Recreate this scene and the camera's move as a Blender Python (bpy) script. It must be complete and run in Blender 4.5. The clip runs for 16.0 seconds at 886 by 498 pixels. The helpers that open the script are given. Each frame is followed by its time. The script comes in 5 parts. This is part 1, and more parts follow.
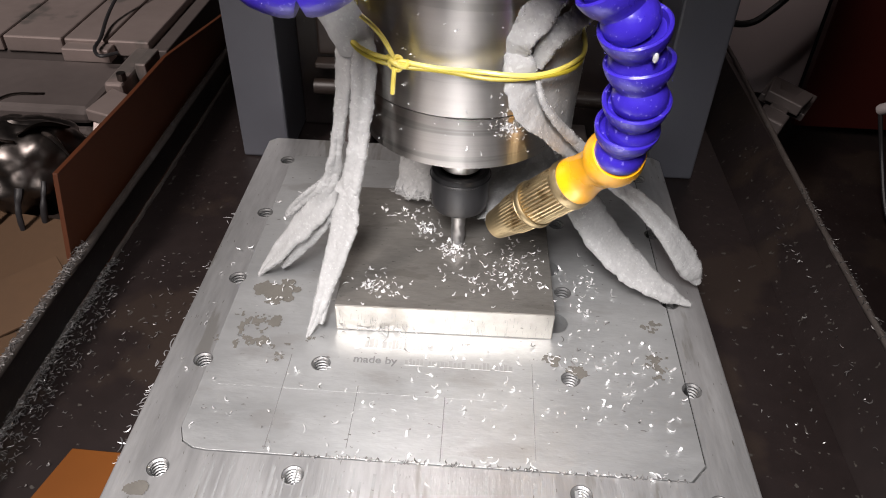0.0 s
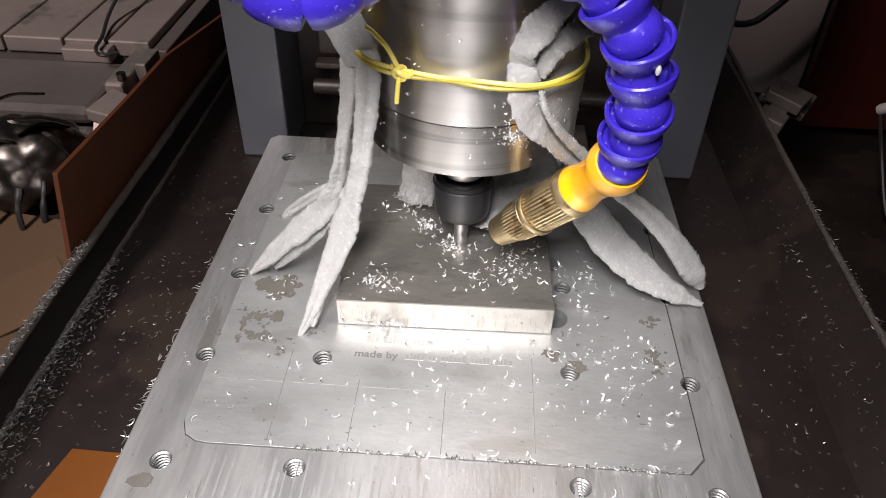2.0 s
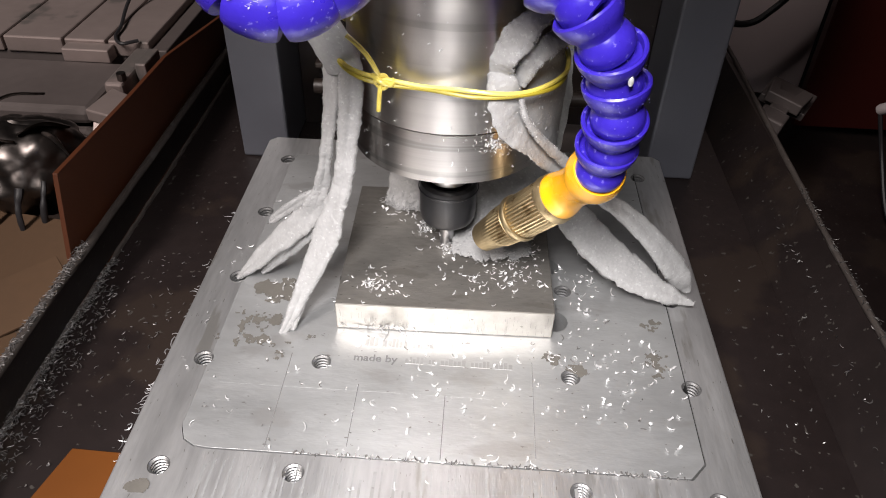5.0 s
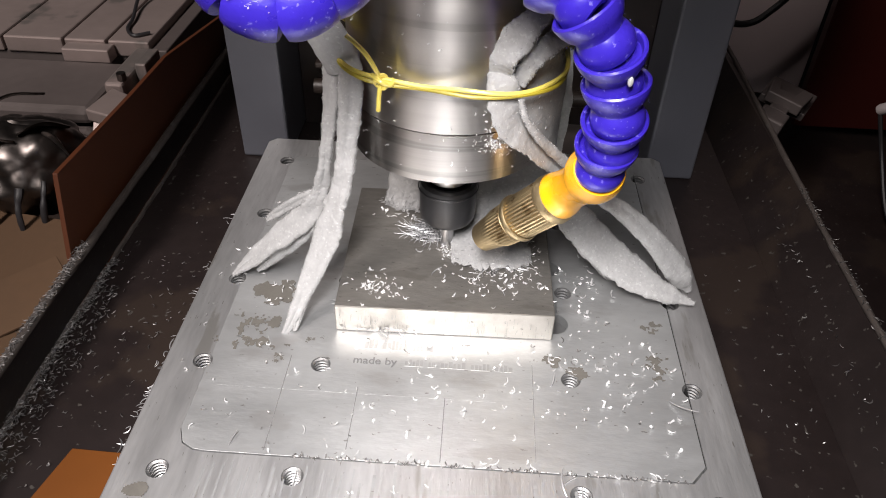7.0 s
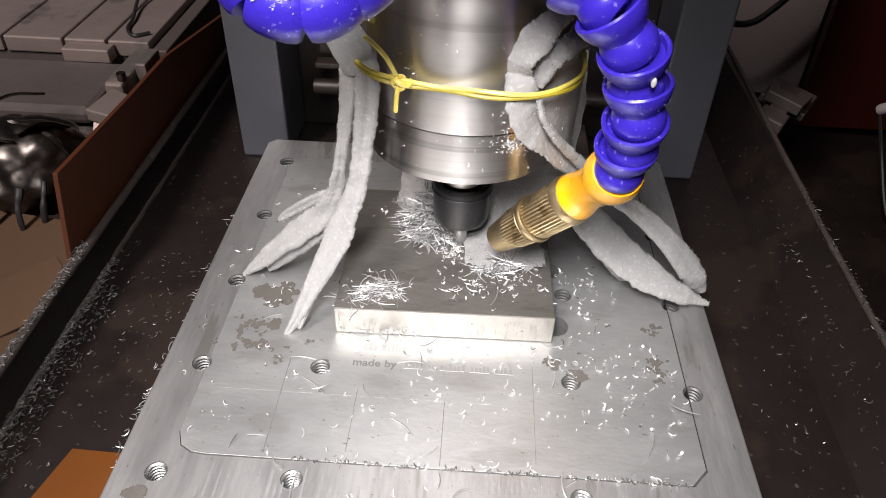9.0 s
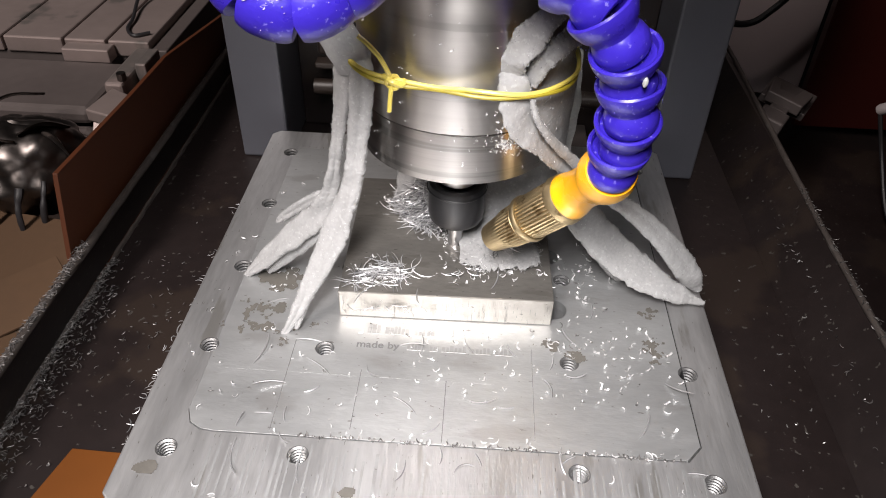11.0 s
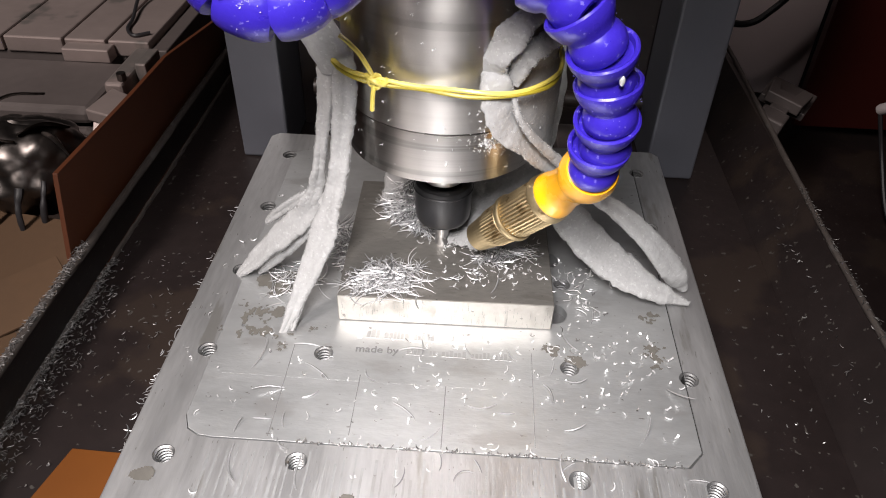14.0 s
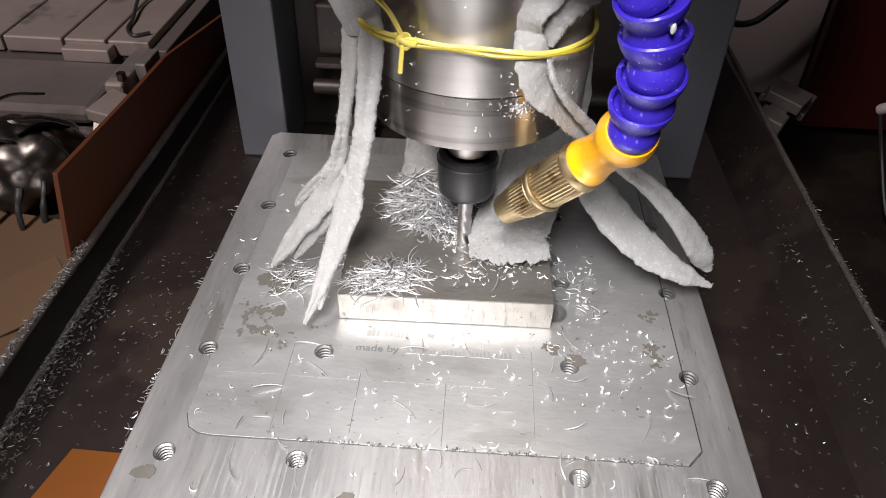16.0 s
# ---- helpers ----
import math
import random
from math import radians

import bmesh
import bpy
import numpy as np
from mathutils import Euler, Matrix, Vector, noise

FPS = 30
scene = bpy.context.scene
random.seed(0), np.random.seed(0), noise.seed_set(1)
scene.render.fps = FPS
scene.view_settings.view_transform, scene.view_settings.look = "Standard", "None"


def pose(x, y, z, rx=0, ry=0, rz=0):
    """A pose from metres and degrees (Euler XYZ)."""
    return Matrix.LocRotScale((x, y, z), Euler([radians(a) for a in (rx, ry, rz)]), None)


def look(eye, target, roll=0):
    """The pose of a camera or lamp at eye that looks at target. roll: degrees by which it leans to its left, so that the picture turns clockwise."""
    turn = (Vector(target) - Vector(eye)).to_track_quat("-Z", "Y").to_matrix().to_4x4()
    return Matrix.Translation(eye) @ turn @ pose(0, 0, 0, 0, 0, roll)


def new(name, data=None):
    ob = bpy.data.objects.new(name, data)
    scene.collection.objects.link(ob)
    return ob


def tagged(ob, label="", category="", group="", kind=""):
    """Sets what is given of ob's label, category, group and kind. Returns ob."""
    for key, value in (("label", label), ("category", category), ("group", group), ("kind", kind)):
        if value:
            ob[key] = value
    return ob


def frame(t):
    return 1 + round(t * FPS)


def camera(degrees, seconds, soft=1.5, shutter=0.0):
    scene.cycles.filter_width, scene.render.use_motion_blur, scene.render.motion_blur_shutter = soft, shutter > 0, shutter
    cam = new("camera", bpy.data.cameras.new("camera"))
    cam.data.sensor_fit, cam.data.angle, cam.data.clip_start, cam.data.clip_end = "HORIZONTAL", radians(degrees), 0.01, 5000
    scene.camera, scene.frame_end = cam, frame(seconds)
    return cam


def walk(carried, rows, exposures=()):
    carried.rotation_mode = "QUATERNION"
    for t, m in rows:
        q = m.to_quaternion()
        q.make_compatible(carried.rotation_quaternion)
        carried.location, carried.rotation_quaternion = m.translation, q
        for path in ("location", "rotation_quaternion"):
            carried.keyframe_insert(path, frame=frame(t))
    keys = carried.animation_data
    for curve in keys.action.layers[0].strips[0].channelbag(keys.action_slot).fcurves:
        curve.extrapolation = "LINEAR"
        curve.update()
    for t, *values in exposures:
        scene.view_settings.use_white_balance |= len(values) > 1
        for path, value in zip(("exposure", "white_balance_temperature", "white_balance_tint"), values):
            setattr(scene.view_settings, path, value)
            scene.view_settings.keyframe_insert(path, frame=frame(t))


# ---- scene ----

# ---------------------------------------------------------------- camera
cam = camera(62.19, 16.0, soft=1.0)
EYE = Vector((0.0, 0.0, 0.2228))
VIEW = look(EYE, EYE + Vector((-0.03371, 0.77426, -0.63197)), 1.761)
walk(cam, [(0.0, VIEW), (16.0, VIEW)], exposures=[(0.0, 0.04), (13.8, 0.04), (15.2, 0.12), (16.0, 0.10)])

# ---------------------------------------------------------------- world and lights
world = bpy.data.worlds.new("workshop_air")
world.use_nodes = True
scene.world = world
world.node_tree.nodes["Background"].inputs[0].default_value = (0.75, 0.82, 1.0, 1)
world.node_tree.nodes["Background"].inputs[1].default_value = 0.03


def area_lamp(name, eye, target, sx, sy, watts, colour, spread=180):
    data = bpy.data.lights.new(name, "AREA")
    data.shape, data.size, data.size_y, data.energy, data.color = "RECTANGLE", sx, sy, watts, colour
    data.spread = radians(spread)
    ob = new(name, data)
    ob.matrix_world = look(eye, target)
    return ob


area_lamp("work_light", (-0.035, -0.06, 0.355), (-0.002, 0.155, 0.0), 0.08, 0.12, 0.57, (1.0, 0.955, 0.955), 60)
area_lamp("ceiling_light", (-0.62, -0.46, 1.25), (-0.42, 0.46, 0), 0.18, 0.7, 4.8, (1.0, 0.90, 0.86), 72)


# ---------------------------------------------------------------- materials
def mat(name, base, rough=0.5, metal=0.0, vary=0.15, scale=40.0, bump=0.1, bump_scale=300.0,
        stain=None, stain_scale=12.0, stain_at=0.62, stretch=(1, 1, 1), rough_vary=0.1, coat=0.0,
        anis=0.0, subsurf=0.0, per_piece=0.0, depth=0.0004, speck=None, speck_scale=300.0, speck_at=0.68):
    m = bpy.data.materials.new(name)
    m.use_nodes = True
    nt = m.node_tree
    N, L = nt.nodes, nt.links
    b = N["Principled BSDF"]
    b.inputs["Metallic"].default_value = metal
    b.inputs["Roughness"].default_value = rough
    b.inputs["Coat Weight"].default_value = coat
    b.inputs["Anisotropic"].default_value = anis
    if anis:
        tg = N.new("ShaderNodeTangent")
        tg.direction_type, tg.axis = "RADIAL", "Z"
        L.new(tg.outputs[0], b.inputs["Tangent"])
        b.inputs["Anisotropic Rotation"].default_value = 0.25
    if subsurf:
        b.inputs["Subsurface Weight"].default_value = subsurf
        b.inputs["Subsurface Radius"].default_value = (0.003, 0.003, 0.003)
    tc = N.new("ShaderNodeTexCoord")
    mp = N.new("ShaderNodeMapping")
    mp.inputs["Scale"].default_value = stretch
    L.new(tc.outputs["Object"], mp.inputs[0])

    def nz(s, detail=5.0):
        n = N.new("ShaderNodeTexNoise")
        n.inputs["Scale"].default_value, n.inputs["Detail"].default_value = s, detail
        L.new(mp.outputs[0], n.inputs["Vector"])
        return n.outputs["Fac"]

    def mixc(fac, a, c):
        x = N.new("ShaderNodeMix")
        x.data_type = "RGBA"
        L.new(fac, x.inputs[0])
        for sock, v in ((x.inputs[6], a), (x.inputs[7], c)):
            if isinstance(v, tuple):
                sock.default_value = (*v, 1)
            else:
                L.new(v, sock)
        return x.outputs[2]

    lo = tuple(max(0.0, v * (1 - vary)) for v in base)
    hi = tuple(min(1.0, v * (1 + vary)) for v in base)
    n1, n2 = nz(scale), nz(scale * 6.3, 3.0)
    s = N.new("ShaderNodeMath")
    s.operation, s.inputs[1].default_value = "MULTIPLY_ADD", 0.6
    L.new(n2, s.inputs[0])
    k = N.new("ShaderNodeMath")
    k.operation, k.inputs[1].default_value = "MULTIPLY", 0.45
    L.new(n1, k.inputs[0])
    L.new(k.outputs[0], s.inputs[2])
    col = mixc(s.outputs[0], lo, hi)
    if per_piece:
        geo = N.new("ShaderNodeNewGeometry")
        col = mixc(geo.outputs["Random Per Island"], col, tuple(v * (1 - per_piece) for v in base))
    if stain:
        r = N.new("ShaderNodeValToRGB")
        r.color_ramp.elements[0].position, r.color_ramp.elements[1].position = stain_at, stain_at + 0.05
        L.new(nz(stain_scale, 8.0), r.inputs[0])
        col = mixc(r.outputs[0], col, stain)
    if speck:
        r = N.new("ShaderNodeValToRGB")
        r.color_ramp.elements[0].position, r.color_ramp.elements[1].position = speck_at, speck_at + 0.03
        L.new(nz(speck_scale, 2.0), r.inputs[0])
        col = mixc(r.outputs[0], col, speck)
    L.new(col, b.inputs["Base Color"])
    rr = N.new("ShaderNodeMapRange")
    rr.inputs["To Min"].default_value, rr.inputs["To Max"].default_value = max(0.03, rough - rough_vary), min(1, rough + rough_vary)
    L.new(n1, rr.inputs[0])
    L.new(rr.outputs[0], b.inputs["Roughness"])
    bp = N.new("ShaderNodeBump")
    bp.inputs["Strength"].default_value, bp.inputs["Distance"].default_value = bump, depth
    L.new(nz(bump_scale, 4.0), bp.inputs["Height"])
    L.new(bp.outputs[0], b.inputs["Normal"])
    return m


M_PLATE = mat("milled_aluminium", (0.60, 0.60, 0.60), 0.42, 0.85, 0.32, 24, 0.22, 320, stretch=(3.0, 0.5, 1), rough_vary=0.16, stain=(0.46, 0.45, 0.43), stain_scale=34, stain_at=0.60, speck=(0.34, 0.33, 0.31), speck_scale=420, speck_at=0.70)
M_THREAD = mat("tapped_thread", (0.34, 0.34, 0.34), 0.4, 0.9, 0.2, 200, 0.1, 600)
M_PANEL = mat("ground_aluminium", (0.57, 0.58, 0.58), 0.45, 0.8, 0.22, 26, 0.18, 420, stretch=(0.7, 1.6, 1), rough_vary=0.12, stain=(0.50, 0.50, 0.495), stain_scale=30, stain_at=0.60, speck=(0.30, 0.29, 0.28), speck_scale=380, speck_at=0.70)
M_WORK = mat("rolled_aluminium", (0.33, 0.315, 0.29), 0.42, 0.8, 0.30, 30, 0.2, 500, stretch=(1, 3, 1), rough_vary=0.13, stain=(0.28, 0.265, 0.24), stain_scale=40, stain_at=0.58, speck=(0.16, 0.15, 0.14), speck_scale=380, speck_at=0.71)
M_SAWN = mat("sawn_aluminium", (0.225, 0.221, 0.216), 0.65, 0.2, 0.3, 50, 0.6, 420, stretch=(5, 1, 0.5), stain=(0.25, 0.225, 0.20), stain_scale=70, stain_at=0.62)
M_STEEL = mat("turned_steel", (0.62, 0.60, 0.58), 0.35, 1.0, 0.14, 14, 0.06, 300, stretch=(0.3, 0.3, 6), rough_vary=0.09, anis=0.80, stain=(0.52, 0.505, 0.485), stain_scale=36, stain_at=0.60, speck=(0.62, 0.61, 0.60), speck_scale=170, speck_at=0.70)
M_RING = mat("freshly_turned_steel", (0.48, 0.465, 0.45), 0.30, 1.0, 0.22, 20, 0.07, 160, stretch=(0.2, 0.2, 9), rough_vary=0.10, anis=0.72, stain=(0.36, 0.35, 0.335), stain_scale=22, stain_at=0.56)
M_NUT = mat("blackened_steel", (0.018, 0.018, 0.020), 0.36, 0.0, 0.2, 80, 0.05, 500)
M_CARBIDE = mat("carbide", (0.42, 0.42, 0.43), 0.38, 1.0, 0.1, 100, 0.04, 600)
M_BRASS = mat("brass", (0.43, 0.34, 0.20), 0.48, 1.0, 0.25, 90, 0.12, 700, stain=(0.24, 0.17, 0.085), stain_scale=160, stain_at=0.6)
# the paler speckles are wet glints put into the plastic's colour
M_BLUE = mat("blue_plastic", (0.034, 0.018, 0.37), 0.30, 0.0, 0.2, 50, 0.25, 700, stain=(0.16, 0.14, 0.55), stain_scale=520, stain_at=0.64)
M_DROP = mat("water_drop", (0.16, 0.14, 0.55), 0.08, 0.0, 0.05, 50, 0.0, 500)
M_ORANGE = mat("orange_plastic", (0.95, 0.44, 0.008), 0.27, 0.0, 0.06, 60, 0.03, 400, coat=0.25)
M_FELT = mat("white_batting", (0.325, 0.325, 0.323), 0.92, 0.0, 0.28, 120, 0.25, 1300, stain=(0.40, 0.40, 0.40), stain_scale=500, stain_at=0.60, depth=0.0004, speck=(0.70, 0.70, 0.71), speck_scale=1300, speck_at=0.74)
M_WIRE_Y = mat("yellow_wire", (0.85, 0.70, 0.14), 0.35, 0.0, 0.1, 200, 0.03, 600, coat=0.2)
M_WIRE_G = mat("yellow_wire_shaded_strand", (0.42, 0.34, 0.03), 0.4, 0.0, 0.25, 300, 0.03, 600)
M_CHIP = mat("bright_chips", (0.80, 0.80, 0.80), 0.35, 0.35, 0.1, 200, 0.1, 900, per_piece=0.35)
M_SWARF = mat("curled_swarf", (0.76, 0.76, 0.77), 0.34, 0.40, 0.1, 200, 0.1, 900, per_piece=0.8)
M_TRAYCHIP = mat("oily_grey_chips", (0.20, 0.19, 0.185), 0.5, 0.4, 0.3, 200, 0.1, 900, per_piece=0.8)
M_DARKCHIP = mat("dull_and_shaded_chips", (0.42, 0.41, 0.40), 0.45, 0.7, 0.3, 200, 0.1, 900, per_piece=0.7)
M_POST = mat("grey_painted_steel", (0.088, 0.090, 0.105), 0.42, 0.0, 0.12, 12, 0.12, 140, stain=(0.10, 0.10, 0.115), stain_scale=9, stain_at=0.66)
M_TRAY = mat("black_oily_steel", (0.0130, 0.0088, 0.0084), 0.45, 0.0, 0.5, 18, 0.3, 160, stain=(0.022, 0.015, 0.012), stain_scale=14, stain_at=0.52, speck=(0.05, 0.045, 0.04), speck_scale=300, speck_at=0.68)
M_RIM = mat("scuffed_black_steel", (0.075, 0.063, 0.057), 0.5, 0.2, 0.5, 40, 0.3, 220, stain=(0.10, 0.09, 0.085), stain_scale=60, stain_at=0.6)
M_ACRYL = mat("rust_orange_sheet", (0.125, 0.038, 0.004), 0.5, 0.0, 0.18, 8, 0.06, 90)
# the same orange sheet, darkened to carry the shade where it stands
M_ACRYL_SHADED = mat("rust_orange_sheet_shaded", (0.066, 0.0145, 0.001), 0.65, 0.0, 0.2, 8, 0.06, 90)
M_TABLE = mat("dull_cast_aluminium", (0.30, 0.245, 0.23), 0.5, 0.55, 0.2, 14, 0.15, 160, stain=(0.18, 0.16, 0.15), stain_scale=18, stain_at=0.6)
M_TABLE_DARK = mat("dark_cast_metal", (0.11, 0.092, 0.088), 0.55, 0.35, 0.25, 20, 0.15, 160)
M_CHROME = mat("creased_foil", (0.14, 0.125, 0.118), 0.38, 1.0, 0.25, 30, 0.25, 70)
M_CARD = mat("brown_cardboard", (0.078, 0.042, 0.020), 0.85, 0.0, 0.15, 30, 0.15, 300)
M_BLACK = mat("black_rubber", (0.015, 0.014, 0.016), 0.5, 0.0, 0.2, 60, 0.05, 400)
M_WALL = mat("pale_painted_wall", (0.50, 0.45, 0.45), 0.9, 0.0, 0.06, 5, 0.05, 120)
M_BOARD = mat("pale_dusty_board", (0.58, 0.48, 0.48), 0.9, 0.0, 0.1, 5, 0.05, 120)
M_RED = mat("dark_red_board", (0.048, 0.007, 0.005), 0.42, 0.0, 0.2, 5, 0.05, 120)
M_DARK = mat("dark_room_wall", (0.065, 0.060, 0.066), 0.9, 0.0, 0.2, 3, 0.05, 60)
M_STAIN = mat("dried_coolant_stain", (0.115, 0.108, 0.095), 0.65, 0.1, 0.3, 160, 0.05, 400)
M_ENGRAVE = mat("engraved_mark", (0.20, 0.20, 0.20), 0.6, 0.4, 0.3, 400, 0.05, 500)
M_FAINT = mat("worn_engraved_mark", (0.46, 0.46, 0.46), 0.5, 0.75, 0.2, 400, 0.05, 500)
# near-black for the shade down the holes, and for joint dirt
M_SHADE_DIRT = mat("hole_shade_joint_dirt", (0.02, 0.02, 0.02), 0.7, 0.2, 0.3, 60, 0.1, 300)


# ---------------------------------------------------------------- mesh helpers
def mesh_of(bm, name, material, smooth=False):
    me = bpy.data.meshes.new(name)
    bmesh.ops.recalc_face_normals(bm, faces=bm.faces)
    bm.to_mesh(me)
    bm.free()
    for m in (material if isinstance(material, (list, tuple)) else [material]):
        me.materials.append(m)
    if smooth:
        me.shade_smooth()
        try:
            me.set_sharp_from_angle(angle=radians(38))
        except AttributeError:
            pass
    return me


def part(name, bm, material, parent, label="", smooth=False, kind=""):
    ob = new(name, mesh_of(bm, name, material, smooth))
    ob.parent = parent
    return tagged(ob, label=label, kind=kind)


def solid(name, bm, material, label, category, smooth=False, group="", kind=""):
    return tagged(new(name, mesh_of(bm, name, material, smooth)), label, category, group, kind)


def empty(name, label, category, m=None, group="", kind=""):
    ob = new(name)
    ob.empty_display_size = 0.01
    if m is not None:
        ob.matrix_world = m
    return tagged(ob, label, category, group, kind)


def box(x0, x1, y0, y1, z0, z1, bevel=0.0, segs=2):
    bm = bmesh.new()
    bmesh.ops.create_cube(bm, size=1.0)
    for v in bm.verts:
        v.co = Vector(((x0 + x1) / 2 + v.co.x * (x1 - x0), (y0 + y1) / 2 + v.co.y * (y1 - y0), (z0 + z1) / 2 + v.co.z * (z1 - z0)))
    if bevel:
        bmesh.ops.bevel(bm, geom=list(bm.edges), offset=bevel, segments=segs, affect="EDGES", profile=0.5)
    return bm


def prism(points, z0, z1, bevel=0.0):
    """A flat outline in x and y, drawn up from z0 to z1."""
    bm = bmesh.new()
    lo = [bm.verts.new((x, y, z0)) for x, y in points]
    hi = [bm.verts.new((x, y, z1)) for x, y in points]
    n = len(points)
    bm.faces.new(lo)
    bm.faces.new(hi)
    for i in range(n):
        bm.faces.new((lo[i], lo[(i + 1) % n], hi[(i + 1) % n], hi[i]))
    if bevel:
        bmesh.ops.recalc_face_normals(bm, faces=bm.faces)
        bmesh.ops.bevel(bm, geom=list(bm.edges), offset=bevel, segments=2, affect="EDGES", profile=0.5)
    return bm


def lathe(profile, n=64, wobble=None):
    """Turns (radius, z) pairs round the z axis."""
    bm = bmesh.new()
    rings = []
    for r, z in profile:
        if r < 1e-6:
            rings.append([bm.verts.new((0, 0, z))])
            continue
        ring = []
        for i in range(n):
            a = 2 * math.pi * i / n
            q = r if wobble is None else r + wobble(i, r, z)
            ring.append(bm.verts.new((q * math.cos(a), q * math.sin(a), z)))
        rings.append(ring)
    for a, b in zip(rings, rings[1:]):
        for i in range(n):
            j = (i + 1) % n
            if len(a) == 1 and len(b) == 1:
                continue
            if len(a) == 1:
                bm.faces.new((a[0], b[i], b[j]))
            elif len(b) == 1:
                bm.faces.new((a[i], a[j], b[0]))
            else:
                bm.faces.new((a[i], a[j], b[j], b[i]))
    return bm


def spline(points, n):
    """Catmull-Rom through the points, n steps in all."""
    P = [Vector(p) for p in points]
    P = [P[0] * 2 - P[1]] + P + [P[-1] * 2 - P[-2]]
    out = []
    m = len(P) - 3
    for i in range(n + 1):
        u = min(i / n * m, m - 1e-9)
        k = int(u)
        t = u - k
        a, b, c, d = P[k:k + 4]
        out.append(0.5 * (2 * b + (c - a) * t + (2 * a - 5 * b + 4 * c - d) * t * t + (3 * b - a - 3 * c + d) * t ** 3))
    return out


def sweep(path, wide, thick, sides=12, side_dir=None, rough=0.0, seed=0, freq=350.0, hollow=0.0):
    """A rounded ribbon along a path; wide(u) and thick(u) are its half sizes; side_dir(u) the way of its width."""
    bm = bmesh.new()
    rings = []
    n = len(path) - 1
    off = Vector((seed * 3.1, seed * 1.7, seed * 0.9))
    for i, p in enumerate(path):
        u = i / n
        d = (path[min(i + 1, n)] - path[max(i - 1, 0)]).normalized()
        s = side_dir(u) if side_dir else Vector((0, 0, 1))
        s = (s - d * s.dot(d)).normalized()
        q = d.cross(s)
        ring = []
        for k in range(sides):
            a = 2 * math.pi * k / sides
            ca, sa = math.cos(a), math.sin(a)
            co = p + s * wide(u) * ca + q * thick(u) * sa * (1 + hollow * (1.6 * abs(ca) - 1))
            if rough:
                co += (s * ca + q * sa) * rough * (noise.noise(co * freq + off) + 0.8 * noise.noise(co * freq * 0.35 + off))
            ring.append(bm.verts.new(co))
        rings.append(ring)
    for a, b in zip(rings, rings[1:]):
        for k in range(sides):
            bm.faces.new((a[k], a[(k + 1) % sides], b[(k + 1) % sides], b[k]))
    bm.faces.new(rings[0])
    bm.faces.new(rings[-1])
    return bm


def tube(path, r, sides=8):
    return sweep(path, lambda u: r, lambda u: r, sides, lambda u: Vector((0.31, 0.17, 0.93)))


def cut(ob, cutters):
    """Cuts the joined cutter bmesh out of a mesh object, for good."""
    tool = new("cutter", mesh_of(cutters, "cutter", M_SHADE_DIRT))
    md = ob.modifiers.new("cut", "BOOLEAN")
    md.operation, md.object, md.solver, md.use_self = "DIFFERENCE", tool, "EXACT", True
    bpy.context.view_layer.update()
    dg = bpy.context.evaluated_depsgraph_get()
    me = bpy.data.meshes.new_from_object(ob.evaluated_get(dg))
    ob.modifiers.clear()
    ob.data = me
    bpy.data.objects.remove(tool)


def joined(bms):
    out = bmesh.new()
    for b in bms:
        me = bpy.data.meshes.new("tmp")
        b.to_mesh(me)
        b.free()
        out.from_mesh(me)
        bpy.data.meshes.remove(me)
    return out


def moved(bm, m):
    bmesh.ops.transform(bm, matrix=m, verts=bm.verts)
    return bm


# ---------------------------------------------------------------- the place: room, tray, posts
def room():
    solid("floor", box(-1.6, 1.6, -1.2, 1.4, -0.12, -0.10), M_TRAY, "dark workshop bench top under the machine", "bench top", kind="structure")
    solid("wall_north", box(-1.6, 1.6, 1.4, 1.45, -0.10, 1.5), M_DARK, "dim wall behind the milling machine", "wall", kind="structure")
    # unseen wall, added pale so the spindle has grey to mirror
    solid("wall_south", box(-1.6, 1.6, -1.25, -1.2, -0.10, 1.5), M_WALL, "unseen dim workshop wall", "wall", kind="structure")
    solid("wall_west", box(-1.65, -1.6, -1.25, 1.45, -0.10, 1.5), M_DARK, "unseen dim workshop wall", "wall", kind="structure")
    solid("wall_east", box(1.6, 1.65, -1.25, 1.45, -0.10, 1.5), M_DARK, "unseen dim workshop wall", "wall", kind="structure")
    solid("ceiling", box(-1.65, 1.65, -1.25, 1.45, 1.5, 1.55), M_DARK, "dim workshop ceiling", "ceiling", kind="structure")


room()


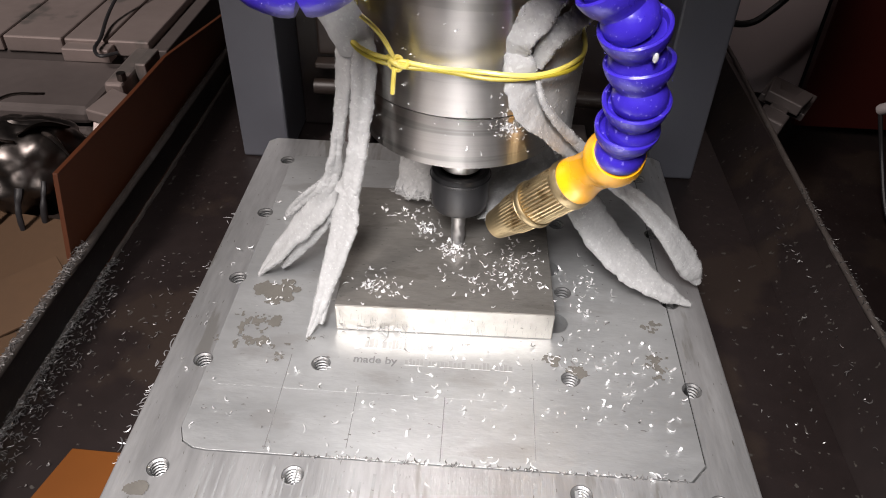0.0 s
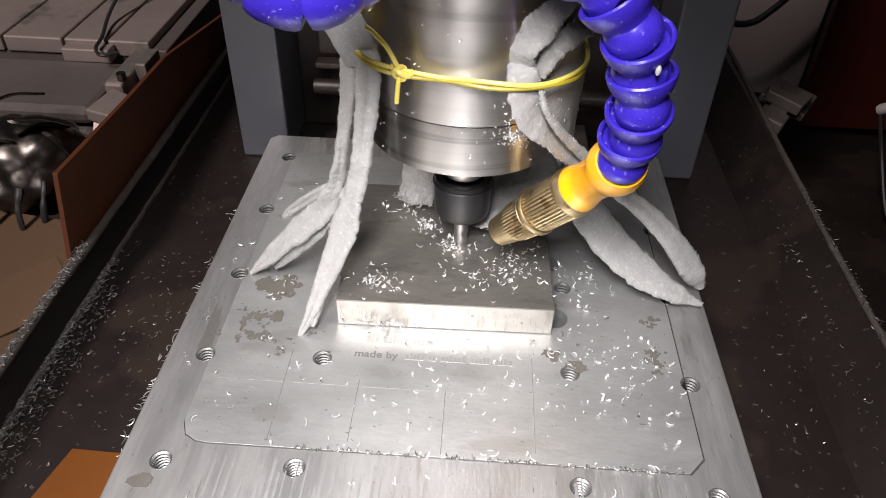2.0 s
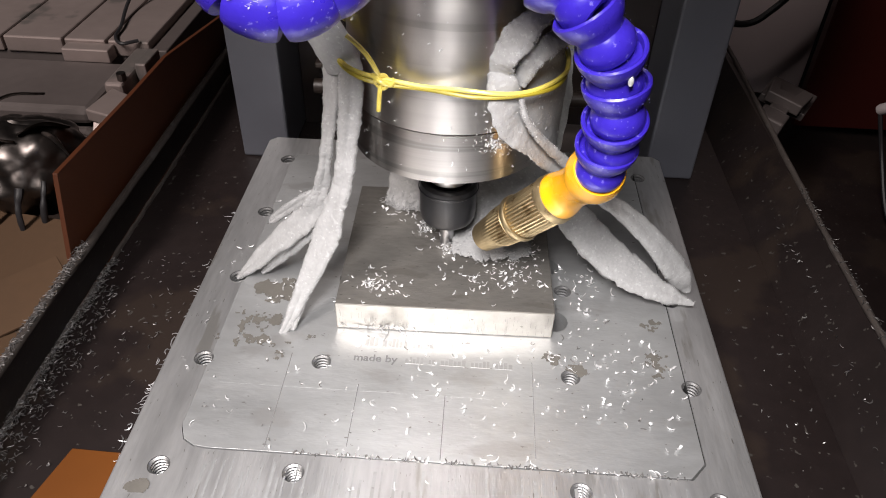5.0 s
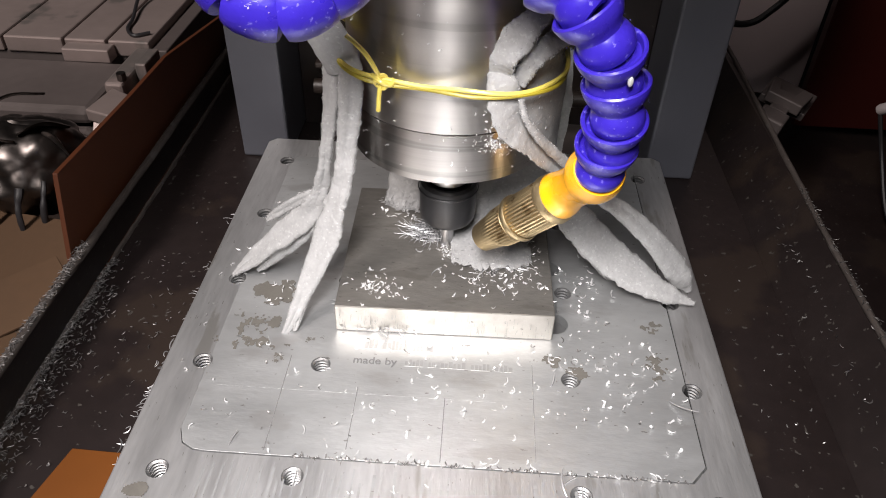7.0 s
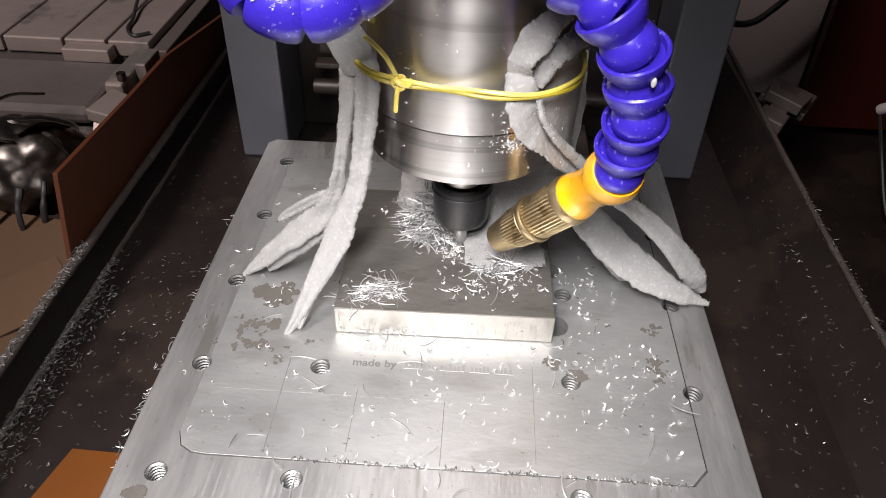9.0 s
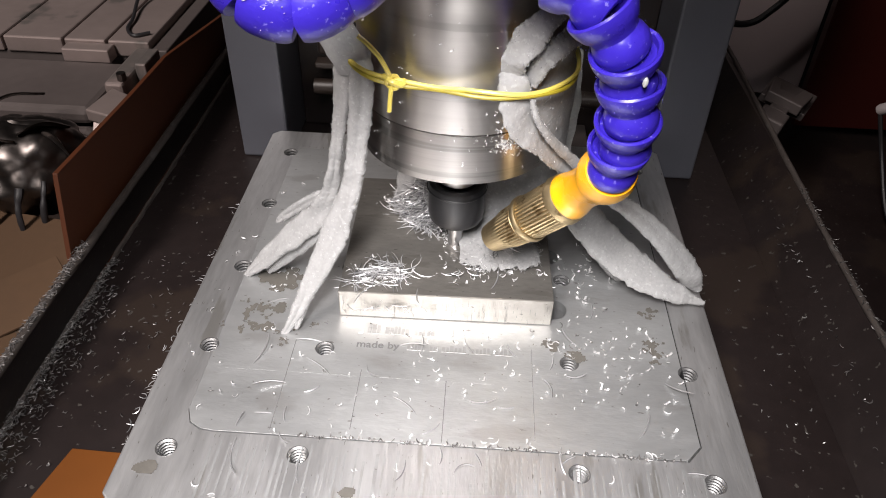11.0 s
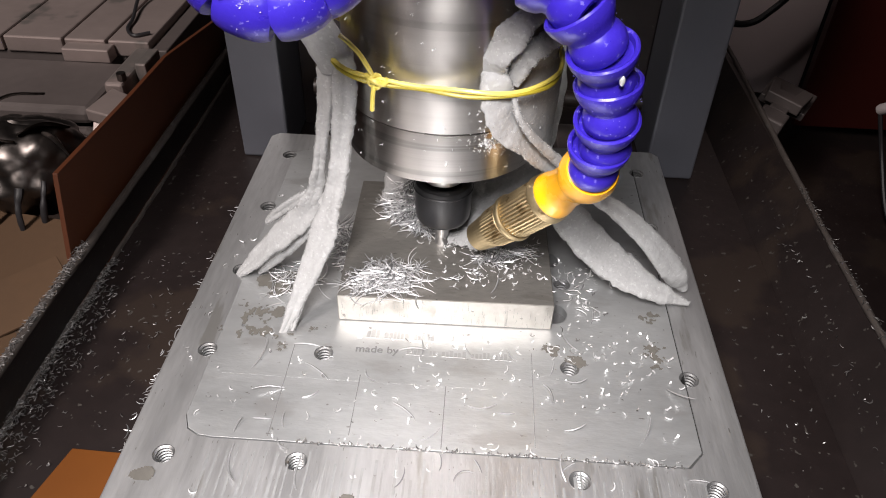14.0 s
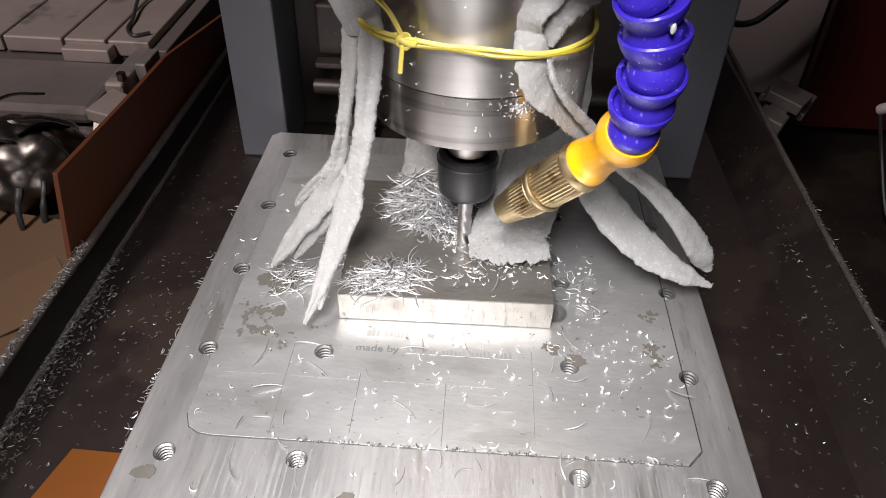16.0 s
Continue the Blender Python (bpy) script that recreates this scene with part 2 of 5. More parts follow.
def tray():
    t = empty("chip_tray", "dark brown oily steel chip tray littered with fine chips", "chip tray")
    part("tray_floor", box(-0.1835, 0.1565, -0.12, 0.62, -0.036, -0.026), M_TRAY, t)
    w = part("side_wall", moved(prism([(-0.187, -0.0258), (-0.1837, -0.0258), (-0.1790, -0.0005), (-0.1815, -0.0005)], -0.12, 0.62), Matrix(((1, 0, 0, 0), (0, 0, 1, 0), (0, 1, 0, 0), (0, 0, 0, 1)))), M_TRAY, t)
    part("rim", sweep(spline([(-0.1800, -0.12, 0.0), (-0.1803, 0.2, 0.0003), (-0.1795, 0.3, -0.0002), (-0.1775, 0.62, 0.0)], 60), lambda u: 0.0021, lambda u: 0.0021, 10, None, 0.0004, 3), M_RIM, w, "scuffed rolled rim", True)
    w = part("side_wall", moved(prism([(0.1567, -0.0360), (0.1567, -0.0262), (0.1780, -0.0005), (0.1810, -0.0005), (0.1810, -0.0360)], -0.12, 0.62), Matrix(((1, 0, 0, 0), (0, 0, 1, 0), (0, 1, 0, 0), (0, 0, 0, 1)))), M_TRAY, t, "sloping side wall")
    part("rim", sweep(spline([(0.1790, -0.12, 0.0), (0.1785, 0.25, 0.0003), (0.1800, 0.36, 0.0), (0.1850, 0.62, 0.0)], 60), lambda u: 0.0016, lambda u: 0.0016, 10, None, 0.0004, 4), M_RIM, w, "scuffed rolled rim", True)
    part("weld_bead", sweep(spline([(-0.1822, -0.12, -0.0255), (-0.1830, 0.3, -0.0255), (-0.1826, 0.62, -0.0255)], 120), lambda u: 0.0016, lambda u: 0.0013, 8, None, 0.0008, 7), M_RIM, t, "rough bead along the floor's edge", True)
    for x in (-0.075, 0.062):
        part("guide_rail", box(x - 0.01, x + 0.01, -0.1, 0.6, -0.0258, -0.0165, 0.001), M_TABLE_DARK, t)
    return t


tray()


def post(x0, x1, y0, y1, label):
    ob = solid("gantry_post", box(x0, x1, y0, y1, -0.0258, 0.28, 0.0015), M_POST, label, "machine post", group="gantry posts")
    return ob


post(-0.1432, -0.1139, 0.3857, 0.445, "grey painted steel gantry post behind the bed")
post(0.105, 0.1343, 0.3857, 0.445, "grey painted steel gantry post in shade beside the hose")


def cross_beam():
    t = empty("gantry_screen", "dark steel back panel with a screw bracket between the posts", "machine frame")
    part("back_panel", box(-0.1137, 0.1048, 0.4300, 0.438, -0.0258, 0.27, 0.001), M_TRAY, t)
    part("bracket", box(-0.098, -0.080, 0.415, 0.4298, 0.030, 0.062, 0.002), M_TRAY, t)
    part("bracket_lip", box(-0.098, -0.066, 0.405, 0.4148, 0.026, 0.0298, 0.001), M_TRAY, t)
    part("lead_screw", moved(lathe([(0, -0.10), (0.005, -0.10), (0.005, 0.10), (0, 0.10)], 16), pose(0, 0.41, 0.012, 0, 90, 0)), M_TRAY, t, smooth=True)


cross_beam()


# ---------------------------------------------------------------- the moving bed
THREAD_R = 0.0039
HOLES = [(x, y) for x in (-0.1034, 0.0910) for y in (0.1473, 0.1976, 0.2474, 0.2972, 0.3468)] + \
        [(x, y) for x in (-0.0561, 0.0437) for y in (0.1478, 0.1994, 0.2502, 0.3010, 0.3468) if x > 0 or y < 0.24]
WELLS = [(0.0385, 0.2305, 0.0062), (0.0375, 0.2665, 0.0055), (-0.0530, 0.2505, 0.0045), (-0.0520, 0.2330, 0.0040)]


def cyl_bm(x, y, z0, z1, r, n=32):
    return moved(lathe([(0, z0), (r, z0), (r, z1), (0, z1)], n), pose(x, y, 0))


def bed():
    t = empty("machine_bed", "moving aluminium bed plate with rows of threaded holes and water stains", "machine bed")
    x0, x1, y0, y1 = -0.1187, 0.1062, 0.124, 0.3705
    c = 0.004
    plate = part("base_plate", prism([(x0 + c, y0), (x1 - c, y0), (x1, y0 + c), (x1, y1 - c), (x1 - c, y1), (x0 + c, y1), (x0, y1 - c), (x0, y0 + c)], -0.016, -0.0002, 0.0007), M_PLATE, t)
    panel_outline = [(-0.0890, 0.1558), (0.0830, 0.1562), (0.0888, 0.1628), (0.0890, 0.352), (-0.0985, 0.352), (-0.1010, 0.347), (-0.1010, 0.1650), (-0.0985, 0.1590), (-0.0940, 0.1564)]
    grown = [(x + (0.00055 if x > 0 else -0.00006), y + (0.0003 if y > 0.25 else -0.0006)) for x, y in panel_outline]
    cut(plate, joined([prism(grown, -0.005, 0.01)] + [cyl_bm(x, y, -0.02, 0.01, THREAD_R) for x, y in HOLES] + [cyl_bm(x, y, -0.013, 0.01, r) for x, y, r in WELLS]))
    panel = part("inlaid_panel", prism(panel_outline, -0.0049, -0.0001, 0.00008), M_PANEL, t, "flush ground aluminium panel")
    cut(panel, joined([cyl_bm(x, y, -0.02, 0.01, THREAD_R) for x, y in HOLES] + [cyl_bm(x, y, -0.013, 0.01, r) for x, y, r in WELLS]))
    for b in ((0.0891, 0.08945, 0.164, 0.352, -0.0048, -0.0007), (-0.088, 0.083, 0.1553, 0.1556, -0.0048, -0.0009)):
        part("dirty_joint", box(*b), M_SHADE_DIRT, t, "dark dirt in the panel's joint")
    # threads: a turned saw-tooth sleeve in each hole
    prof = []
    for i in range(9):
        z = -0.0007 - i * 0.0016
        prof += [(THREAD_R - 0.00001, z), (THREAD_R - 0.00085, z - 0.0004), (THREAD_R - 0.00085, z - 0.0009), (THREAD_R - 0.00001, z - 0.0012)]
    me = mesh_of(lathe([(THREAD_R - 0.00001, -0.0001)] + prof, 28), "thread", M_THREAD, False)
    # black discs close the holes; the shade of the depth is in their colour
    plug = mesh_of(lathe([(0, -0.0158), (THREAD_R - 0.0001, -0.0158), (THREAD_R - 0.0001, -0.0148), (0, -0.0148)], 16), "hole_bottom", M_SHADE_DIRT)
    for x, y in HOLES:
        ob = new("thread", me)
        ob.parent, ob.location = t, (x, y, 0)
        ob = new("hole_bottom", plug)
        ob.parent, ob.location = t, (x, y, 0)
    # well floors coloured black in place of their shade
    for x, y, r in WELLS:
        part("counterbore", cyl_bm(x, y, -0.0129, -0.0122, r - 0.0001), M_SHADE_DIRT, t, "counterbore beside the workpiece, its floor darkened for shade")
    # scribed lines, sunk marks
    for a, b, w in (((-0.094, 0.1858), (0.014, 0.1866), 0.00003), ((-0.0687, 0.1575), (-0.0687, 0.2030), 0.00013), ((-0.0395, 0.1600), (-0.0395, 0.1890), 0.00012),
                    ((-0.0055, 0.157), (-0.0055, 0.186), 0.00015), ((0.0285, 0.160), (0.0285, 0.206), 0.00010)):
        if abs(a[0] - b[0]) > 0.01:
            part("scribed_line", box(a[0], b[0], a[1] - w, a[1] + w, -0.0006, -0.00008), M_PANEL, t)
        else:
            part("scribed_line", box(a[0] - w, a[0] + w, a[1], b[1], -0.0006, 0.00012), M_ENGRAVE, t)
    # milling stripes on the front strip
    rng = random.Random(61)
    for i in range(54):
        x = -0.088 + i * 0.0033 + rng.uniform(-0.0011, 0.0011)
        y1 = 0.1525 - rng.random() ** 2 * 0.012
        part("milling_mark", box(x, x + rng.uniform(0.0003, 0.0012), 0.1275, y1, -0.0008, -0.00010), M_PANEL, t)
    return t


BED = bed()


def marks():
    """The engraved line of writing; its unreadable rest and the name are bars."""
    data = bpy.data.curves.new("engraved_words", "FONT")
    data.body, data.size, data.extrude, data.offset = "made by", 0.0052, 0.00005, 0.00008
    tmp = new("tmp_words", data)
    me = bpy.data.meshes.new_from_object(tmp.evaluated_get(bpy.context.evaluated_depsgraph_get()))
    bpy.data.objects.remove(tmp)
    me.materials.append(M_ENGRAVE)
    ob = new("engraved_words", me)
    ob.parent, ob.location = BED, (-0.0436, 0.2012, 0.0001)
    tagged(ob, label="worn engraved words")
    # each word that cannot be read: a run of short upright bars of letter size
    rng = random.Random(8)
    for x, y, h, words in ((-0.0225, 0.2013, 0.0026, (5, 2, 6, 5, 4)), (-0.0400, 0.2095, 0.0036, (3, 6, 5))):
        for n in words:
            for _ in range(n):
                w = rng.uniform(0.0009, 0.0016)
                part("engraved_bar", box(x, x + w, y, y + h * rng.choice((1.0, 1.0, 1.35)), -0.0004, 0.00004), M_FAINT, BED, "unreadable engraved writing")
                x += w + 0.0005
            x += 0.0018


marks()


def stain(cx, cy, rx, ry, seed, grain=0.0009, cover=0.0, f=110):
    """A dried stain: an uneven field of thin flat flecks on the plate."""
    bm = bmesh.new()
    s = grain
    nx, ny = int(2 * rx / s), int(2 * ry / s)
    grid = {}
    for i in range(nx):
        for j in range(ny):
            x, y = cx - rx + i * s, cy - ry + j * s
            d = math.hypot((x - cx) / rx, (y - cy) / ry)
            v = noise.noise(Vector((x * f + seed, y * f, seed))) + 0.6 * noise.noise(Vector((x * f * 3, y * f * 3, seed + 5)))
            if v + cover - 1.3 * d * d + 0.15 > 0:
                vs = []
                for a, b in ((0, 0), (1, 0), (1, 1), (0, 1)):
                    k = (i + a, j + b)
                    if k not in grid:
                        h = noise.noise(Vector((k[0] * 0.7, k[1] * 0.7, seed))) * s * 0.4
                        grid[k] = bm.verts.new((cx - rx + k[0] * s + h, cy - ry + k[1] * s - h, 0.00018))
                    vs.append(grid[k])
                bm.faces.new(vs)
    part("water_stain", bm, M_STAIN, BED, "brownish dried coolant stain")


for cx, cy, rx, ry, sd, g, cv, f in ((-0.083, 0.240, 0.014, 0.011, 1, 0.0005, 0.45, 110), (-0.087, 0.220, 0.016, 0.010, 8, 0.0005, 0.0, 220), (-0.086, 0.2085, 0.020, 0.006, 2, 0.0004, 0.02, 260),
                                     (0.036, 0.209, 0.008, 0.006, 3, 0.0004, 0.10, 200), (0.046, 0.203, 0.009, 0.007, 9, 0.0004, 0.0, 200), (0.079, 0.209, 0.008, 0.011, 4, 0.0004, 0.0, 260),
                                     (-0.108, 0.1375, 0.006, 0.004, 5, 0.0005, 0.3, 110), (0.080, 0.231, 0.009, 0.006, 6, 0.0004, -0.05, 220), (-0.040, 0.1335, 0.007, 0.004, 7, 0.0005, 0.2, 160),
                                     (-0.0630, 0.2120, 0.004, 0.0025, 10, 0.0003, 0.0, 600), (-0.0740, 0.2010, 0.005, 0.004, 11, 0.0003, -0.1, 500)):
    stain(cx, cy, rx, ry, sd, g, cv, f)


# ---------------------------------------------------------------- workpiece
WX0, WX1, WY0, WY1, WZ = -0.0532, 0.0372, 0.2176, 0.3045, 0.0140


def workpiece():
    t = empty("workpiece", "square aluminium block with sawn edges, being milled on the bed", "metal block")
    part("block", box(WX0, WX1, WY0 + 0.0012, WY1, 0.0001, WZ, 0.0004), M_WORK, t, "grey rolled top")
    part("sawn_front", box(WX0 + 0.0002, WX1 - 0.0002, WY0, WY0 + 0.00119, 0.0003, WZ - 0.0003, 0.0002), M_SAWN, t, "pale sawn front face")
    part("centre_mark", lathe([(0, WZ), (0.0008, WZ), (0.0008, WZ + 0.00008), (0, WZ + 0.00008)], 12), M_ENGRAVE, t)
    t.children[-1].location = (-0.016, 0.2405, 0)
    # it sits a degree askew on the bed
    skew = pose(WX0, WY0, 0, 0, 0, 1.0) @ pose(-WX0, -WY0, 0)
    for c in t.children:
        c.matrix_basis = skew @ c.matrix_basis
    rng = random.Random(19)
    bm = bmesh.new()
    for _ in range(120):
        x, z = rng.uniform(WX0 + 0.001, WX1 - 0.001), rng.uniform(0.001, 0.010)
        ln, w = rng.uniform(0.0008, 0.0035), rng.uniform(0.00005, 0.00014)
        v = [bm.verts.new(skew @ Vector(c)) for c in ((x - w, WY0 - 0.00003, z), (x + w, WY0 - 0.00003, z), (x + w * 0.6, WY0 - 0.00003, z + ln), (x - w * 0.4, WY0 - 0.00003, z + ln))]
        bm.faces.new(v)
    part("saw_marks", bm, M_ENGRAVE, t, "fine upright saw marks", kind="stuff")
    return t


WORK = workpiece()


# ---------------------------------------------------------------- chips
def flake(bm, at, rng, size):
    """One small torn milling chip: a bent sliver, often with a second one at an angle."""
    for k in range(1 if rng.random() < 0.55 else 2):
        m = Matrix.Translation(at) @ Euler((rng.uniform(-0.6, 0.6), rng.uniform(-0.6, 0.6), rng.uniform(0, 6.28))).to_matrix().to_4x4()
        r, w, th = size * rng.uniform(0.7, 1.5), size * rng.uniform(0.14, 0.46), size * 0.09
        span = rng.uniform(0.8, 2.4)
        rows = []
        for i in range(4):
            a = span * (i / 3 - (0.5 if k == 0 else 0.1))
            t0, t1 = w * rng.uniform(0.35, 1.2), w * rng.uniform(0.35, 1.2)
            for rr in (r, r - th):
                for s in (-t0, t1):
                    rows.append(bm.verts.new(m @ Vector((rr * math.sin(a), s, rr * (1 - math.cos(a)) + (r - rr)))))
        for i in range(3):
            a, b, c, d, e, f, g, h = rows[i * 4:i * 4 + 8]
            for q in ((a, b, f, e), (c, g, h, d), (a, e, g, c), (b, d, h, f)):
                bm.faces.new(q)
        bm.faces.new((rows[0], rows[2], rows[3], rows[1]))
        bm.faces.new((rows[12], rows[13], rows[15], rows[14]))


def curl(bm, at, rng, length, r, w, tip=0.35, rise=1.0):
    """A thin curled shaving, three-sided."""
    m = Matrix.Translation(at) @ Euler((rng.uniform(-tip, tip), rng.uniform(-tip, tip), rng.uniform(0, 6.28))).to_matrix().to_4x4()
    n = 9
    rings = []
    span = length / r
    lift = rng.uniform(-0.2, 0.35) * length * rise
    for i in range(n):
        a = span * (i / (n - 1) - 0.5)
        c = Vector((r * math.sin(a), r * (1 - math.cos(a)), lift * (i / (n - 1)) ** 2 * 0.5))
        k = w * (1 - 0.7 * abs(2 * i / (n - 1) - 1) ** 3)
        rad = Vector((math.sin(a), -math.cos(a), 0))
        rings.append([bm.verts.new(m @ (c + d)) for d in (rad * k, Vector((0, 0, k * 0.9)), -rad * k * 0.5 - Vector((0, 0, k * 0.4)))])
    for a, b in zip(rings, rings[1:]):
        for j in range(3):
            bm.faces.new((a[j], a[(j + 1) % 3], b[(j + 1) % 3], b[j]))
    bm.faces.new(rings[0])
    bm.faces.new(rings[-1])


def chips(places, seed, sizes, name, label, material=M_CHIP):
    rng = random.Random(seed)
    bm = bmesh.new()
    for cx, cy, rx, ry, z, n in places:
        for _ in range(n):
            if rx < 0.05:
                x, y = rng.gauss(cx, rx * 0.55), rng.gauss(cy, ry * 0.55)
            else:
                x, y = rng.uniform(cx - rx, cx + rx), rng.uniform(cy - ry, cy + ry)
            if rng.random() < 0.22:
                curl(bm, Vector((x, y, z + 0.0003 + 0.0003 * rng.random())), rng, rng.uniform(1.2, 2.6) * sizes[1], rng.uniform(0.35, 1.4) * sizes[1], rng.uniform(0.12, 0.22) * sizes[1], 0.2)
            else:
                flake(bm, Vector((x, y, z + 0.0003 + 0.0006 * rng.random())), rng, rng.uniform(*sizes) * 0.9)
    return solid(name, bm, material, label, "metal chips", kind="stuff")


BED_CHIPS = chips([(-0.006, 0.185, 0.092, 0.030, 0, 80), (0.030, 0.195, 0.055, 0.022, 0, 60), (0.062, 0.215, 0.024, 0.035, 0, 40), (-0.083, 0.238, 0.012, 0.010, 0, 14),
                   (0.052, 0.250, 0.010, 0.03, 0, 34), (0.01, 0.156, 0.08, 0.002, 0, 16), (-0.09, 0.30, 0.012, 0.03, 0, 8), (0.0, 0.14, 0.09, 0.012, 0, 9), (-0.110, 0.20, 0.004, 0.06, 0, 8)],
                  3, (0.0007, 0.0017), "bed_chips", "small bright curled aluminium chips scattered on the bed")
WORK_CHIPS = chips([(0.020, 0.253, 0.014, 0.022, WZ, 90), (-0.036, 0.232, 0.011, 0.008, WZ, 70), (0.0, 0.238, 0.016, 0.010, WZ, 24), (-0.025, 0.285, 0.016, 0.006, WZ, 40), (0.016, 0.240, 0.02, 0.012, WZ, 40), (-0.0070, 0.2590, 0.007, 0.006, WZ, 90), (-0.020, 0.272, 0.005, 0.005, WZ, 50)],
                   5, (0.0006, 0.0015), "workpiece_chips", "bright aluminium chips lying on the workpiece")
# darker copies for chips lying in shadow, plus grit along the panel's joint
BED_CHIPS_SHADED = chips([(-0.006, 0.190, 0.092, 0.032, 0, 30), (0.055, 0.215, 0.03, 0.04, 0, 20), (0.012, 0.1556, 0.070, 0.0006, 0, 130)], 29, (0.0005, 0.0013), "dull_bed_chips", "small grey chips on the bed, darkened for shade, and grit in the joint", M_DARKCHIP)
chips([(-0.176, 0.20, 0.006, 0.10, -0.026, 60), (-0.160, 0.23, 0.018, 0.09, -0.026, 30), (0.168, 0.25, 0.010, 0.09, -0.012, 40), (0.140, 0.22, 0.02, 0.08, -0.026, 25), (-0.1225, 0.22, 0.0035, 0.10, -0.022, 120)],
                   7, (0.0004, 0.0013), "tray_chips", "dull fine chips along the tray and its rims", M_DARKCHIP)


def fibres(places, seed, name, label):
    rng = random.Random(seed)
    bm = bmesh.new()
    for cx, cy, rx, ry, z, n in places:
        for _ in range(n):
            x, y = rng.gauss(cx, rx * 0.6), rng.uniform(cy - ry, cy + ry)
            curl(bm, Vector((x, y, z + 0.0004 + 0.0012 * rng.random())), rng, rng.uniform(0.0008, 0.0034), rng.uniform(0.0008, 0.004), rng.uniform(0.00012, 0.00032))
    return solid(name, bm, M_TRAYCHIP, label, "metal shavings", kind="stuff")


fibres([(-0.180, 0.20, 0.0018, 0.06, 0.0012, 800), (-0.1805, 0.20, 0.0024, 0.08, -0.0245, 1100), (-0.174, 0.19, 0.006, 0.07, -0.026, 380), (-0.1215, 0.22, 0.0022, 0.11, -0.020, 320),
        (-0.150, 0.20, 0.020, 0.09, -0.026, 90), (0.1785, 0.26, 0.002, 0.08, 0.0012, 160), (0.168, 0.24, 0.007, 0.09, -0.0125, 70)], 17, "tray_swarf", "dull fine shavings caught along the tray's rim and floor")


def edge_swarf():
    """Bright shavings hanging at the plate's side edge."""
    rng = random.Random(23)
    bm = bmesh.new()
    for _ in range(110):
        y = rng.uniform(0.145, 0.30) if rng.random() < 0.7 else rng.uniform(0.15, 0.20)
        curl(bm, Vector((-0.1198 - abs(rng.gauss(0, 0.0012)), y, rng.uniform(-0.012, -0.002))), rng, rng.uniform(0.002, 0.006), rng.uniform(0.0015, 0.005), rng.uniform(0.00012, 0.0003))
    return solid("edge_swarf", bm, M_SWARF, "bright shavings caught on the bed plate's edge", "metal shavings", kind="stuff")


EDGE_SWARF = edge_swarf()


# ---------------------------------------------------------------- background on the left: table, foil, rods, sheet, box
def second_table():
    t = empty("slotted_table", "dull grey cast table with slots beside the tray", "machine table")
    zt = 0.0
    edges = (-0.46, -0.395, -0.345, -0.30, -0.268, -0.236)
    for a, b in zip(edges, edges[1:]):
        part("plank", box(a + 0.001, b - 0.001, 0.487, 0.80, -0.012, zt, 0.0012), M_TABLE, t)
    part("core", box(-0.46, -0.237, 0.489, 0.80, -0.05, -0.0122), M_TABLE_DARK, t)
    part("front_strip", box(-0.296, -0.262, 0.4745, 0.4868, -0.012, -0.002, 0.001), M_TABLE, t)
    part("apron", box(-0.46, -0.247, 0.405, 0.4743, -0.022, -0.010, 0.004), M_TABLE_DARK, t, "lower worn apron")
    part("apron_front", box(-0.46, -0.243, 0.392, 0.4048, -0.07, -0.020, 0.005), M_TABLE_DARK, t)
    part("end_plate", box(-0.2468, -0.234, 0.43, 0.4868, -0.03, -0.004, 0.002), M_TABLE, t)
    tab = part("corner_tab", prism([(-0.245, 0.398), (-0.228, 0.392), (-0.222, 0.418), (-0.240, 0.428)], -0.014, -0.006, 0.001), M_TABLE, t, "bent corner tab")
    part("bevelled_end", moved(prism([(0.392, -0.048), (0.392, -0.022), (0.402, -0.0105), (0.426, -0.0098), (0.426, -0.048)], -0.006, 0.006, 0.0008), Matrix(((0, 0, 1, -0.2365), (1, 0, 0, 0), (0, 1, 0, 0), (0, 0, 0, 1)))), M_TABLE, t, "pale bevelled end")
    part("bolt", cyl_bm(-0.236, 0.436, -0.004, 0.001, 0.003, 12), M_CHROME, t)
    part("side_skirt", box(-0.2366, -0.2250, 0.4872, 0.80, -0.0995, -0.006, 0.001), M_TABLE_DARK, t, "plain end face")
    part("side_post", box(-0.2338, -0.226, 0.452, 0.478, -0.06, 0.0, 0.001), M_TABLE, t)


second_table()


